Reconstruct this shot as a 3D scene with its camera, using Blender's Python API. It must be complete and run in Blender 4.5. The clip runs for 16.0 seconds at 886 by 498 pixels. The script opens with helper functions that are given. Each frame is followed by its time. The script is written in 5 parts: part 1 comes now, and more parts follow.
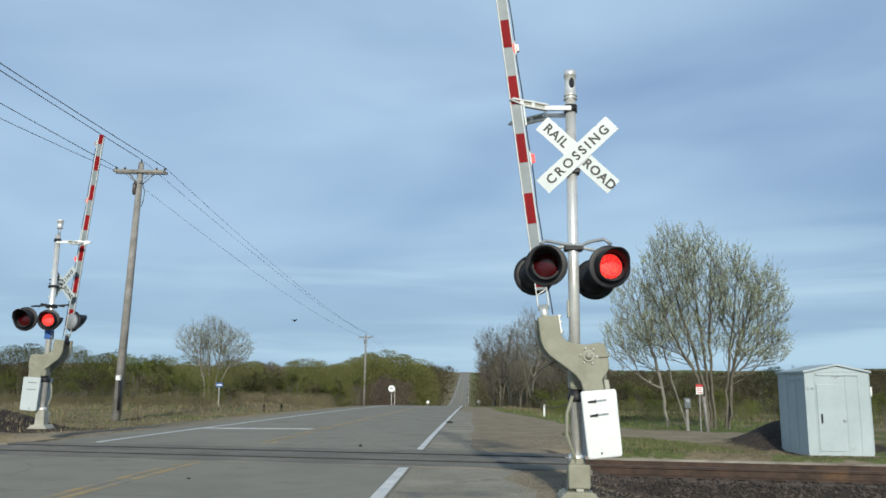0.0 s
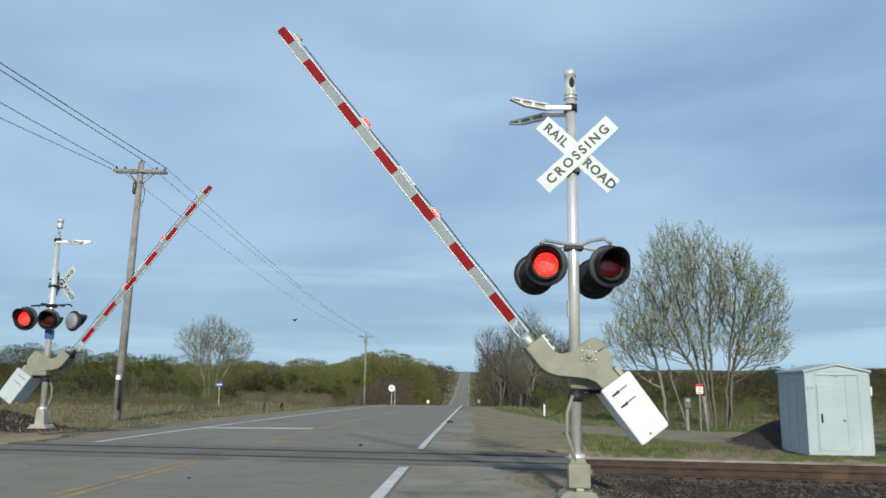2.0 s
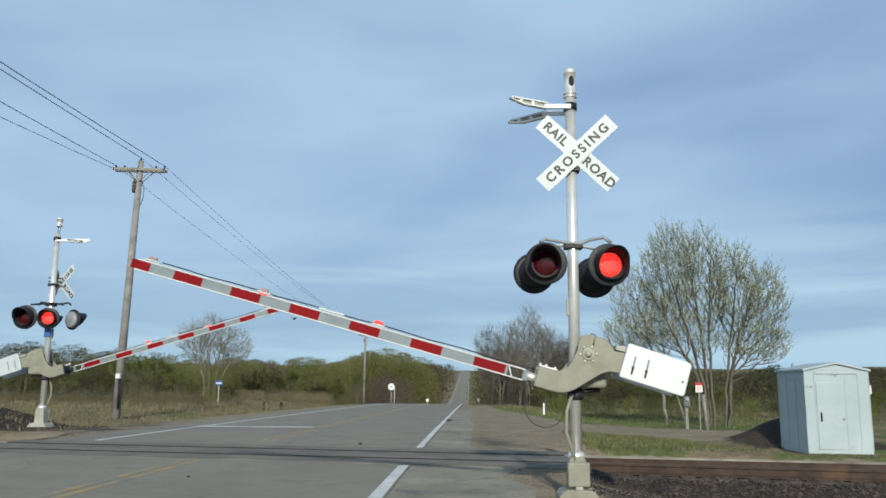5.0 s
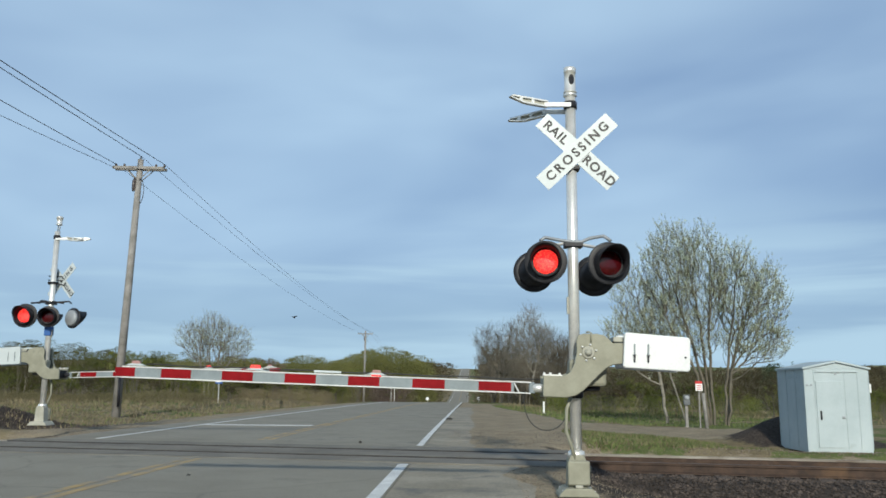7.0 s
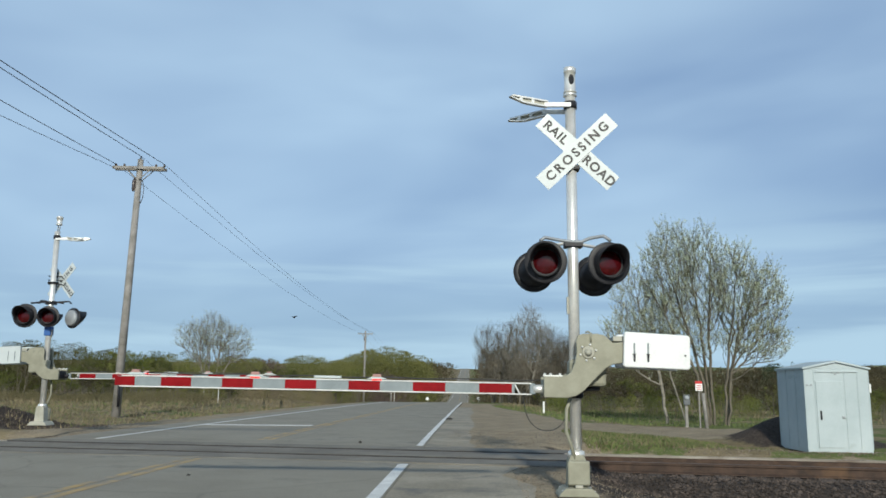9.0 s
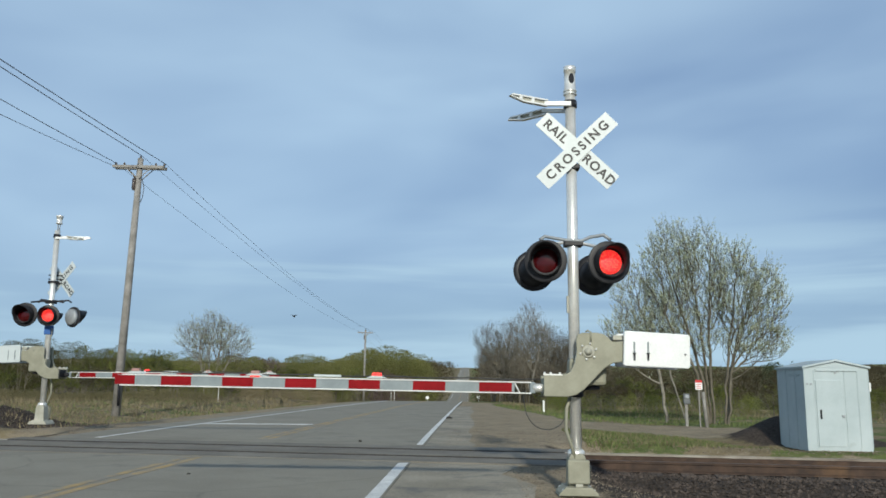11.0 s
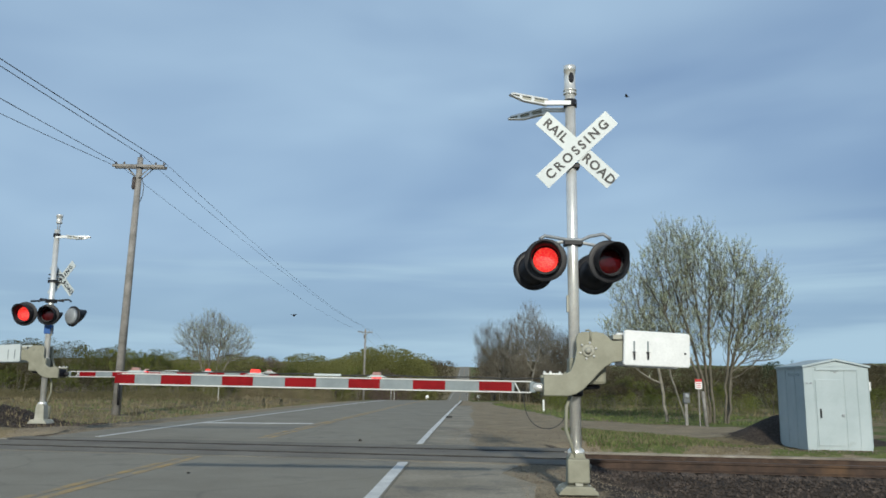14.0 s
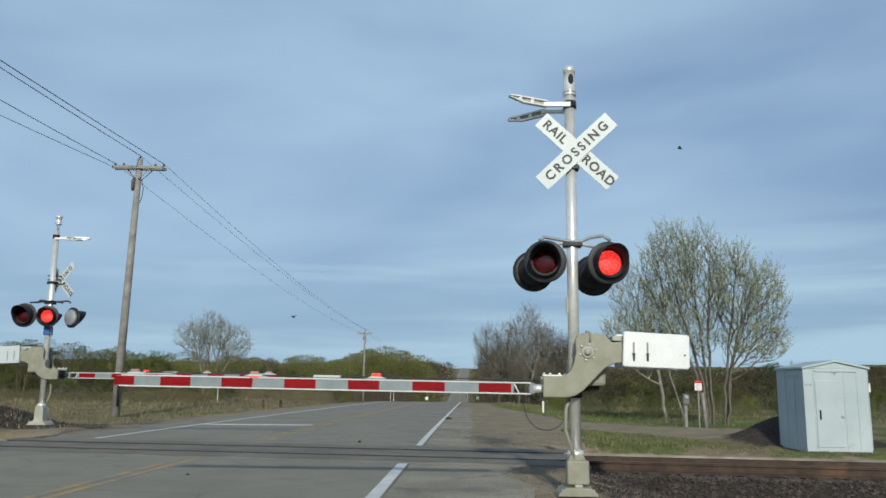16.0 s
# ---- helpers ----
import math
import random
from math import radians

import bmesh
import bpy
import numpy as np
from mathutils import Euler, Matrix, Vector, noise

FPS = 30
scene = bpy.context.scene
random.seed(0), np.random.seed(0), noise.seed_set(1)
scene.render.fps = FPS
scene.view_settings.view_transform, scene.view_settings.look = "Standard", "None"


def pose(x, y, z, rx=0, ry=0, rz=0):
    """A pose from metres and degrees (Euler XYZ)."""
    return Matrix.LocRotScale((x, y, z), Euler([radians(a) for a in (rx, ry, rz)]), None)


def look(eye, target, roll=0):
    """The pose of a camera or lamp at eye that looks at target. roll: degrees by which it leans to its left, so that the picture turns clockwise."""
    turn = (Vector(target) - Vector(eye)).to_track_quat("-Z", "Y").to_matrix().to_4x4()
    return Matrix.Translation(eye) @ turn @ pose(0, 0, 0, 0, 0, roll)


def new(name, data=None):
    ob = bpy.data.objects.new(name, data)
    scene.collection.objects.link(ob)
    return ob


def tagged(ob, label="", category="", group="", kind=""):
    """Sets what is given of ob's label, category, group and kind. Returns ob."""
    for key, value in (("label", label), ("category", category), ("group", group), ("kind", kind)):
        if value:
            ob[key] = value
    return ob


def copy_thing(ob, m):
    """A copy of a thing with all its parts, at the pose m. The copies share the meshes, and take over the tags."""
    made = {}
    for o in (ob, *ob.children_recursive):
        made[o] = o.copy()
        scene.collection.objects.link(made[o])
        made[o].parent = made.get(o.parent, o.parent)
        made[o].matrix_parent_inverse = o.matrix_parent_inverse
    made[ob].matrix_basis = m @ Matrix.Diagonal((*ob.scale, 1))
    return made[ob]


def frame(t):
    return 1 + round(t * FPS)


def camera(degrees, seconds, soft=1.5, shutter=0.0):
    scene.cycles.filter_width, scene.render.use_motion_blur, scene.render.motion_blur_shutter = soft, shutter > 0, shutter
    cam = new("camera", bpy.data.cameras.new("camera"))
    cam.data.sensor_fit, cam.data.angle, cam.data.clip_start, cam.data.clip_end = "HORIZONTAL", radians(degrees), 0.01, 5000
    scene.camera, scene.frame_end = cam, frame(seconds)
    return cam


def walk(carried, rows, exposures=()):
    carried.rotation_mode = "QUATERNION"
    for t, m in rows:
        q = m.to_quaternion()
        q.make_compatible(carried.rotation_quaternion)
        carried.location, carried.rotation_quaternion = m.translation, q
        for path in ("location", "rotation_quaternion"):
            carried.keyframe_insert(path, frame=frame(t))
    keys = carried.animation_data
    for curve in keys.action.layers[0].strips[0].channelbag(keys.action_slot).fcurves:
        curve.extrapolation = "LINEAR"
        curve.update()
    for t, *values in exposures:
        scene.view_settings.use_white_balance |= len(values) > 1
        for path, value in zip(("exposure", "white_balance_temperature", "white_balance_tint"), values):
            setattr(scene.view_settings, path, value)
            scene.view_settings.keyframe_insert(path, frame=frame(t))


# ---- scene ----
cam = camera(57.48, 16.0, soft=1.65)
EYE = Vector((0, 0, 1.27))
# seconds, degrees upward, degrees to the left of the road
AIM = [(0.0, 9.839, 2.195), (0.5, 9.749, 2.191), (1.0, 9.749, 2.203), (1.5, 9.769, 2.203), (2.0, 9.808, 2.203), (2.5, 9.761, 2.191), (3.0, 9.734, 2.183), (3.5, 9.706, 2.183), (4.0, 9.706, 2.175), (6.5, 9.730, 2.167), (7.0, 9.605, 2.167), (7.5, 9.582, 2.171), (8.0, 9.648, 2.175), (8.5, 9.629, 2.167), (9.0, 9.605, 2.163), (11.5, 9.527, 2.163), (12.0, 9.632, 2.171), (12.5, 9.636, 2.163), (13.0, 9.578, 2.159), (13.5, 9.566, 2.159), (14.0, 9.477, 2.155), (14.5, 9.473, 2.155), (15.0, 9.488, 2.151), (15.5, 9.535, 2.151), (16.0, 9.574, 2.123)]


def aim(up, left):
    a, b = radians(up), radians(left)
    return look(EYE, EYE + Vector((-math.sin(b) * math.cos(a), math.cos(b) * math.cos(a), math.sin(a))), 0.4)


EXPOSURE = [(t, e, 6350, 4) for t, e in ((0.0, 0.0), (9.0, 0.0), (11.5, -0.1), (12.5, -0.18), (16.0, -0.15))]
walk(cam, [(t, aim(u, l)) for t, u, l in AIM], EXPOSURE)

# ---- light ----
SUN_FROM = Vector((0.08, -1.0, 0.0)).normalized()
SUN_UP = radians(23.5)


def make_world():
    w = bpy.data.worlds.new("sky")
    scene.world = w
    w.use_nodes = True
    nt = w.node_tree
    nt.nodes.clear()
    out = nt.nodes.new("ShaderNodeOutputWorld")
    bg = nt.nodes.new("ShaderNodeBackground")
    bg.inputs["Strength"].default_value = 0.11
    sky = nt.nodes.new("ShaderNodeTexSky")
    sky.sky_type = "NISHITA"
    sky.sun_disc = False
    sky.sun_elevation = SUN_UP
    sky.sun_rotation = math.atan2(SUN_FROM.x, SUN_FROM.y)
    sky.air_density = 1.0
    sky.dust_density = 1.2
    sky.ozone_density = 1.5
    # thin streaky cloud, stretched along the horizon
    co = nt.nodes.new("ShaderNodeTexCoord")
    mp = nt.nodes.new("ShaderNodeMapping")
    mp.inputs["Scale"].default_value = (1.3, 1.3, 4.2)
    mp.inputs["Rotation"].default_value = (0.0, radians(-5), radians(20))
    nt.links.new(co.outputs["Generated"], mp.inputs["Vector"])
    n1 = nt.nodes.new("ShaderNodeTexNoise")
    n1.inputs["Scale"].default_value = 1.35
    n1.inputs["Detail"].default_value = 3.5
    n1.inputs["Roughness"].default_value = 0.5
    n1.inputs["Distortion"].default_value = 0.35
    nt.links.new(mp.outputs["Vector"], n1.inputs["Vector"])
    rp = nt.nodes.new("ShaderNodeValToRGB")
    rp.color_ramp.elements[0].position = 0.3
    rp.color_ramp.elements[0].color = (2.35, 3.45, 5.55, 1)
    rp.color_ramp.elements[1].position = 0.7
    rp.color_ramp.elements[1].color = (4.65, 6.15, 8.05, 1)
    # the cloud sheet thickens upward
    sep = nt.nodes.new("ShaderNodeSeparateXYZ")
    nt.links.new(co.outputs["Generated"], sep.inputs["Vector"])
    up = nt.nodes.new("ShaderNodeMath")
    up.operation = "MULTIPLY_ADD"
    up.inputs[1].default_value, up.inputs[2].default_value = 1.0, -0.3
    cap = nt.nodes.new("ShaderNodeMath")
    cap.operation = "MINIMUM"
    cap.inputs[1].default_value = 0.42
    nt.links.new(sep.outputs["Z"], cap.inputs[0])
    nt.links.new(cap.outputs[0], up.inputs[0])
    side = nt.nodes.new("ShaderNodeMath")
    side.operation = "MULTIPLY_ADD"
    side.inputs[1].default_value = -0.24
    nt.links.new(sep.outputs["X"], side.inputs[0])
    nt.links.new(up.outputs[0], side.inputs[2])
    tot = nt.nodes.new("ShaderNodeMath")
    tot.operation = "ADD"
    nt.links.new(n1.outputs["Fac"], tot.inputs[0])
    nt.links.new(side.outputs[0], tot.inputs[1])
    nt.links.new(tot.outputs[0], rp.inputs["Fac"])
    mx = nt.nodes.new("ShaderNodeMix")
    mx.data_type = "RGBA"
    thin = nt.nodes.new("ShaderNodeMapRange")
    thin.inputs["From Min"].default_value, thin.inputs["From Max"].default_value = 0.46, 0.75
    thin.inputs["To Min"].default_value, thin.inputs["To Max"].default_value = 0.8, 0.2
    nt.links.new(sep.outputs["Z"], thin.inputs["Value"])
    nt.links.new(thin.outputs["Result"], mx.inputs["Factor"])
    nt.links.new(rp.outputs["Color"], mx.inputs["B"])
    nt.links.new(sky.outputs["Color"], mx.inputs["A"])
    # pale haze above the horizon
    hz = nt.nodes.new("ShaderNodeMapRange")
    hz.interpolation_type = "SMOOTHSTEP"
    hz.inputs["From Min"].default_value, hz.inputs["From Max"].default_value = 0.17, 0.02
    hz.inputs["To Min"].default_value, hz.inputs["To Max"].default_value = 0.0, 0.7
    nt.links.new(sep.outputs["Z"], hz.inputs["Value"])
    mh = nt.nodes.new("ShaderNodeMix")
    mh.data_type = "RGBA"
    mh.inputs["B"].default_value = (3.4, 4.95, 6.6, 1)
    nt.links.new(hz.outputs["Result"], mh.inputs["Factor"])
    nt.links.new(mx.outputs["Result"], mh.inputs["A"])
    # thin bright streaks low in the sky
    ms = nt.nodes.new("ShaderNodeMapping")
    ms.inputs["Scale"].default_value = (1.6, 1.6, 22.0)
    ms.inputs["Rotation"].default_value = (0.0, radians(-1.0), radians(40))
    nt.links.new(co.outputs["Generated"], ms.inputs["Vector"])
    n2 = nt.nodes.new("ShaderNodeTexNoise")
    n2.inputs["Scale"].default_value = 1.1
    n2.inputs["Detail"].default_value = 4.0
    n2.inputs["Distortion"].default_value = 0.3
    nt.links.new(ms.outputs["Vector"], n2.inputs["Vector"])
    st = nt.nodes.new("ShaderNodeMapRange")
    st.interpolation_type = "SMOOTHSTEP"
    st.inputs["From Min"].default_value, st.inputs["From Max"].default_value = 0.42, 0.66
    st.inputs["To Min"].default_value, st.inputs["To Max"].default_value = 0.0, 0.75
    nt.links.new(n2.outputs["Fac"], st.inputs["Value"])
    lowsky = nt.nodes.new("ShaderNodeMapRange")
    lowsky.interpolation_type = "SMOOTHSTEP"
    lowsky.inputs["From Min"].default_value, lowsky.inputs["From Max"].default_value = 0.24, 0.1
    nt.links.new(sep.outputs["Z"], lowsky.inputs["Value"])
    both = nt.nodes.new("ShaderNodeMath")
    both.operation = "MULTIPLY"
    nt.links.new(st.outputs["Result"], both.inputs[0])
    nt.links.new(lowsky.outputs["Result"], both.inputs[1])
    mst = nt.nodes.new("ShaderNodeMix")
    mst.data_type = "RGBA"
    mst.inputs["B"].default_value = (4.75, 6.35, 7.7, 1)
    nt.links.new(both.outputs[0], mst.inputs["Factor"])
    nt.links.new(mh.outputs["Result"], mst.inputs["A"])
    nt.links.new(mst.outputs["Result"], bg.inputs["Color"])
    nt.links.new(bg.outputs["Background"], out.inputs["Surface"])


make_world()
sun = new("sun", bpy.data.lights.new("sun", "SUN"))
sun.data.energy = 3.75
sun.data.angle = radians(2.4)
sun.data.color = (1.0, 0.93, 0.82)
sun.matrix_world = look((0, 0, 50), Vector((0, 0, 50)) - SUN_FROM * math.cos(SUN_UP) - Vector((0, 0, math.sin(SUN_UP))))


# ---- materials ----
def material(name, a, b, scale=6.0, rough=0.7, metal=0.0, bump=0.2, fine=60.0, detail=5.0, island=0.0, obj=0.0, stain=None, stain_scale=1.2, stain_at=0.55, coords="Object", spec=0.4, transl=0.0, grain=0.06, cracks=None):
    """Two colours mixed by a coarse noise, a fine grain, optional stains, and relief."""
    m = bpy.data.materials.new(name)
    m.use_nodes = True
    nt = m.node_tree
    bs = nt.nodes["Principled BSDF"]
    co = nt.nodes.new("ShaderNodeTexCoord")
    n = nt.nodes.new("ShaderNodeTexNoise")
    n.inputs["Scale"].default_value = scale
    n.inputs["Detail"].default_value = detail
    n.inputs["Roughness"].default_value = 0.6
    nt.links.new(co.outputs[coords], n.inputs["Vector"])
    rp = nt.nodes.new("ShaderNodeValToRGB")
    rp.color_ramp.elements[0].position, rp.color_ramp.elements[1].position = 0.35, 0.65
    rp.color_ramp.elements[0].color, rp.color_ramp.elements[1].color = (*a, 1), (*b, 1)
    nt.links.new(n.outputs["Fac"], rp.inputs["Fac"])
    col = rp.outputs["Color"]
    g = nt.nodes.new("ShaderNodeTexNoise")
    g.inputs["Scale"].default_value = fine
    g.inputs["Detail"].default_value = 3
    nt.links.new(co.outputs[coords], g.inputs["Vector"])
    mr = nt.nodes.new("ShaderNodeMapRange")
    mr.inputs["From Min"].default_value, mr.inputs["From Max"].default_value = 0.25, 0.75
    mr.inputs["To Min"].default_value, mr.inputs["To Max"].default_value = 1 - grain, 1 + grain
    nt.links.new(g.outputs["Fac"], mr.inputs["Value"])
    hs = nt.nodes.new("ShaderNodeHueSaturation")
    nt.links.new(mr.outputs["Result"], hs.inputs["Value"])
    nt.links.new(col, hs.inputs["Color"])
    col = hs.outputs["Color"]
    if stain:
        s = nt.nodes.new("ShaderNodeTexNoise")
        s.inputs["Scale"].default_value = stain_scale
        s.inputs["Detail"].default_value = 6
        s.inputs["Roughness"].default_value = 0.7
        nt.links.new(co.outputs[coords], s.inputs["Vector"])
        sr = nt.nodes.new("ShaderNodeMapRange")
        sr.inputs["From Min"].default_value, sr.inputs["From Max"].default_value = stain_at, stain_at + 0.15
        nt.links.new(s.outputs["Fac"], sr.inputs["Value"])
        mx = nt.nodes.new("ShaderNodeMix")
        mx.data_type = "RGBA"
        mx.inputs["B"].default_value = (*stain, 1)
        nt.links.new(sr.outputs["Result"], mx.inputs["Factor"])
        nt.links.new(col, mx.inputs["A"])
        col = mx.outputs["Result"]
    if cracks:
        wn = nt.nodes.new("ShaderNodeTexNoise")
        wn.inputs["Scale"].default_value = 1.5
        nt.links.new(co.outputs[coords], wn.inputs["Vector"])
        wm = nt.nodes.new("ShaderNodeMix")
        wm.data_type = "RGBA"
        wm.inputs["Factor"].default_value = 0.25
        nt.links.new(co.outputs[coords], wm.inputs["A"])
        nt.links.new(wn.outputs["Color"], wm.inputs["B"])
        vo = nt.nodes.new("ShaderNodeTexVoronoi")
        vo.feature = "DISTANCE_TO_EDGE"
        vo.inputs["Scale"].default_value = cracks
        nt.links.new(wm.outputs["Result"], vo.inputs["Vector"])
        cr = nt.nodes.new("ShaderNodeMapRange")
        cr.inputs["From Min"].default_value, cr.inputs["From Max"].default_value = 0.002, 0.009
        cr.inputs["To Min"].default_value, cr.inputs["To Max"].default_value = 0.2, 0.0
        nt.links.new(vo.outputs["Distance"], cr.inputs["Value"])
        cx = nt.nodes.new("ShaderNodeMix")
        cx.data_type = "RGBA"
        cx.inputs["B"].default_value = (0.035, 0.033, 0.03, 1)
        nt.links.new(cr.outputs["Result"], cx.inputs["Factor"])
        nt.links.new(col, cx.inputs["A"])
        col = cx.outputs["Result"]
    for amount, node, output in ((island, "ShaderNodeNewGeometry", "Random Per Island"), (obj, "ShaderNodeObjectInfo", "Random")):
        if amount:
            gi = nt.nodes.new(node)
            m2 = nt.nodes.new("ShaderNodeMapRange")
            m2.inputs["To Min"].default_value, m2.inputs["To Max"].default_value = 1 - amount, 1 + amount
            nt.links.new(gi.outputs[output], m2.inputs["Value"])
            h2 = nt.nodes.new("ShaderNodeHueSaturation")
            nt.links.new(m2.outputs["Result"], h2.inputs["Value"])
            nt.links.new(col, h2.inputs["Color"])
            col = h2.outputs["Color"]
    nt.links.new(col, bs.inputs["Base Color"])
    bs.inputs["Roughness"].default_value = rough
    bs.inputs["Metallic"].default_value = metal
    bs.inputs["Specular IOR Level"].default_value = spec
    if bump:
        bp = nt.nodes.new("ShaderNodeBump")
        bp.inputs["Strength"].default_value = bump
        bp.inputs["Distance"].default_value = 0.01
        nt.links.new(g.outputs["Fac"], bp.inputs["Height"])
        nt.links.new(bp.outputs["Normal"], bs.inputs["Normal"])
    if transl:
        tr = nt.nodes.new("ShaderNodeBsdfTranslucent")
        ad = nt.nodes.new("ShaderNodeMixShader")
        ad.inputs["Fac"].default_value = transl
        nt.links.new(col, tr.inputs["Color"])
        nt.links.new(bs.outputs["BSDF"], ad.inputs[1])
        nt.links.new(tr.outputs["BSDF"], ad.inputs[2])
        nt.links.new(ad.outputs["Shader"], nt.nodes["Material Output"].inputs["Surface"])
    return m


def glowing(name, colour, strength):
    m = bpy.data.materials.new(name)
    m.use_nodes = True
    bs = m.node_tree.nodes["Principled BSDF"]
    bs.inputs["Base Color"].default_value = (*colour, 1)
    bs.inputs["Emission Color"].default_value = (*colour, 1)
    co = m.node_tree.nodes.new("ShaderNodeTexCoord")
    vo = m.node_tree.nodes.new("ShaderNodeTexVoronoi")
    vo.inputs["Scale"].default_value = 60
    rp = m.node_tree.nodes.new("ShaderNodeValToRGB")
    rp.color_ramp.elements[0].position, rp.color_ramp.elements[1].position = 0.15, 0.6
    rp.color_ramp.elements[0].color, rp.color_ramp.elements[1].color = (1.0, 0.13, 0.07, 1), (0.72, 0.008, 0.016, 1)
    m.node_tree.links.new(co.outputs["Object"], vo.inputs["Vector"])
    m.node_tree.links.new(vo.outputs["Distance"], rp.inputs["Fac"])
    m.node_tree.links.new(rp.outputs["Color"], bs.inputs["Emission Color"])
    bs.inputs["Emission Strength"].default_value = strength
    return m


ASPHALT = material("asphalt", (0.203, 0.186, 0.147), (0.272, 0.251, 0.2), 0.5, 0.85, 0, 0.5, 45, stain=(0.12, 0.112, 0.096), stain_scale=0.5, stain_at=0.56, grain=0.2, cracks=0.33)
PANEL = material("crossing_asphalt", (0.135, 0.122, 0.1), (0.21, 0.192, 0.158), 0.9, 0.85, 0, 0.6, 45, stain=(0.2, 0.19, 0.18), stain_scale=0.8, stain_at=0.58, grain=0.2, cracks=0.9)
WORN = material("worn_shoulder", (0.23, 0.205, 0.155), (0.325, 0.29, 0.225), 0.8, 0.9, 0, 0.7, 40, stain=(0.13, 0.125, 0.115), stain_scale=0.9, stain_at=0.52, grain=0.25, cracks=1.1)
WHITE_LINE = material("white_road_paint", (0.55, 0.55, 0.53), (0.72, 0.72, 0.69), 3, 0.7, 0, 0.2, 60, stain=(0.25, 0.24, 0.23), stain_scale=5, stain_at=0.6, grain=0.2)
YELLOW_LINE = material("yellow_road_paint", (0.36, 0.245, 0.095), (0.46, 0.31, 0.115), 3, 0.7, 0, 0.2, 60, stain=(0.23, 0.205, 0.16), stain_scale=1.3, stain_at=0.43, grain=0.2)
RUST = material("rusty_rail_steel", (0.042, 0.029, 0.023), (0.085, 0.054, 0.039), 5, 0.8, 0.2, 0.3, 80, stain=(0.15, 0.088, 0.047), stain_scale=0.45, stain_at=0.55, grain=0.2)
# polished steel with its sky glint put into a pale colour
RAIL_HEAD_GLINT = material("polished_rail_head_glint", (0.26, 0.23, 0.19), (0.4, 0.37, 0.32), 0.6, 0.4, 0.3, 0.05, 80, stain=(0.13, 0.1, 0.08), stain_scale=0.22, stain_at=0.47)
DULL_HEAD = material("dull_rail_head", (0.075, 0.056, 0.044), (0.12, 0.09, 0.07), 0.6, 0.6, 0.4, 0.05, 80)
TIE = material("weathered_tie", (0.06, 0.045, 0.035), (0.12, 0.09, 0.07), 4, 0.9, 0, 0.5, 40, obj=0.25, grain=0.2)
STONE = material("ballast_stone", (0.034, 0.027, 0.022), (0.08, 0.062, 0.052), 3, 0.9, 0, 0.3, 30, island=0.45, grain=0.2)
GALV = material("galvanised_steel", (0.68, 0.68, 0.65), (0.8, 0.79, 0.75), 7, 0.32, 0.5, 0.05, 50, stain=(0.36, 0.35, 0.32), stain_scale=4, stain_at=0.6)
CAST = material("khaki_cast_metal", (0.23, 0.225, 0.17), (0.29, 0.285, 0.22), 5, 0.6, 0.1, 0.12, 70, stain=(0.17, 0.165, 0.13), stain_scale=3.5, stain_at=0.62)
GREYCAST = material("pale_grey_casting", (0.32, 0.315, 0.26), (0.42, 0.41, 0.35), 5, 0.6, 0.1, 0.12, 70)
WHITE = material("white_enamel", (0.7, 0.71, 0.7), (0.78, 0.79, 0.78), 3, 0.4, 0, 0.03, 50)
SIGNWHITE = material("white_sign_sheeting", (0.47, 0.515, 0.52), (0.52, 0.565, 0.57), 3, 0.4, 0, 0.02, 50)
LETTER = material("black_letter", (0.012, 0.012, 0.014), (0.02, 0.02, 0.022), 5, 0.5, 0, 0.02)
BLACK = material("black_hood_paint", (0.014, 0.014, 0.017), (0.03, 0.03, 0.034), 5, 0.45, 0, 0.05, 60, spec=0.22)
RUBBER = material("black_cable", (0.025, 0.025, 0.025), (0.05, 0.05, 0.048), 6, 0.6, 0, 0.05)
REDTAPE = material("red_reflective_tape", (0.18, 0.003, 0.006), (0.24, 0.005, 0.009), 6, 0.6, 0, 0.03, 80, spec=0.12)
ARMLENS = material("pale_red_lens_plastic", (0.36, 0.2, 0.18), (0.44, 0.26, 0.23), 8, 0.3, 0, 0.03, 80)
EDGEWHITE = material("weathered_white_edge", (0.6, 0.6, 0.58), (0.7, 0.7, 0.68), 3, 0.55, 0, 0.05, 50)
GREYTAPE = material("silver_reflective_tape", (0.18, 0.212, 0.225), (0.225, 0.262, 0.275), 6, 0.5, 0, 0.03, 80)
LENS = material("dark_red_lens", (0.035, 0.002, 0.003), (0.06, 0.003, 0.005), 8, 0.12, 0, 0.05, 90)
GLOW = glowing("lit_red_lamp", (0.6, 0.02, 0.02), 1.25)
SHED = material("pale_grey_shed_paint", (0.37, 0.435, 0.45), (0.43, 0.495, 0.51), 1.2, 0.5, 0, 0.05, 40, stain=(0.33, 0.38, 0.385), stain_scale=1.5, stain_at=0.62)
POLEWOOD = material("weathered_pole_wood", (0.19, 0.18, 0.165), (0.31, 0.295, 0.275), 2.2, 0.9, 0, 0.5, 30, stain=(0.13, 0.11, 0.095), stain_scale=1.4, stain_at=0.6, grain=0.2)
WIRE = material("wire_metal", (0.05, 0.05, 0.055), (0.08, 0.08, 0.085), 2, 0.6, 0.3, 0)
INSUL = material("brown_insulator", (0.06, 0.045, 0.04), (0.1, 0.08, 0.07), 9, 0.3, 0, 0)
BARK = material("grey_bark", (0.155, 0.143, 0.118), (0.27, 0.25, 0.21), 3, 0.9, 0, 0.4, 30, grain=0.2)
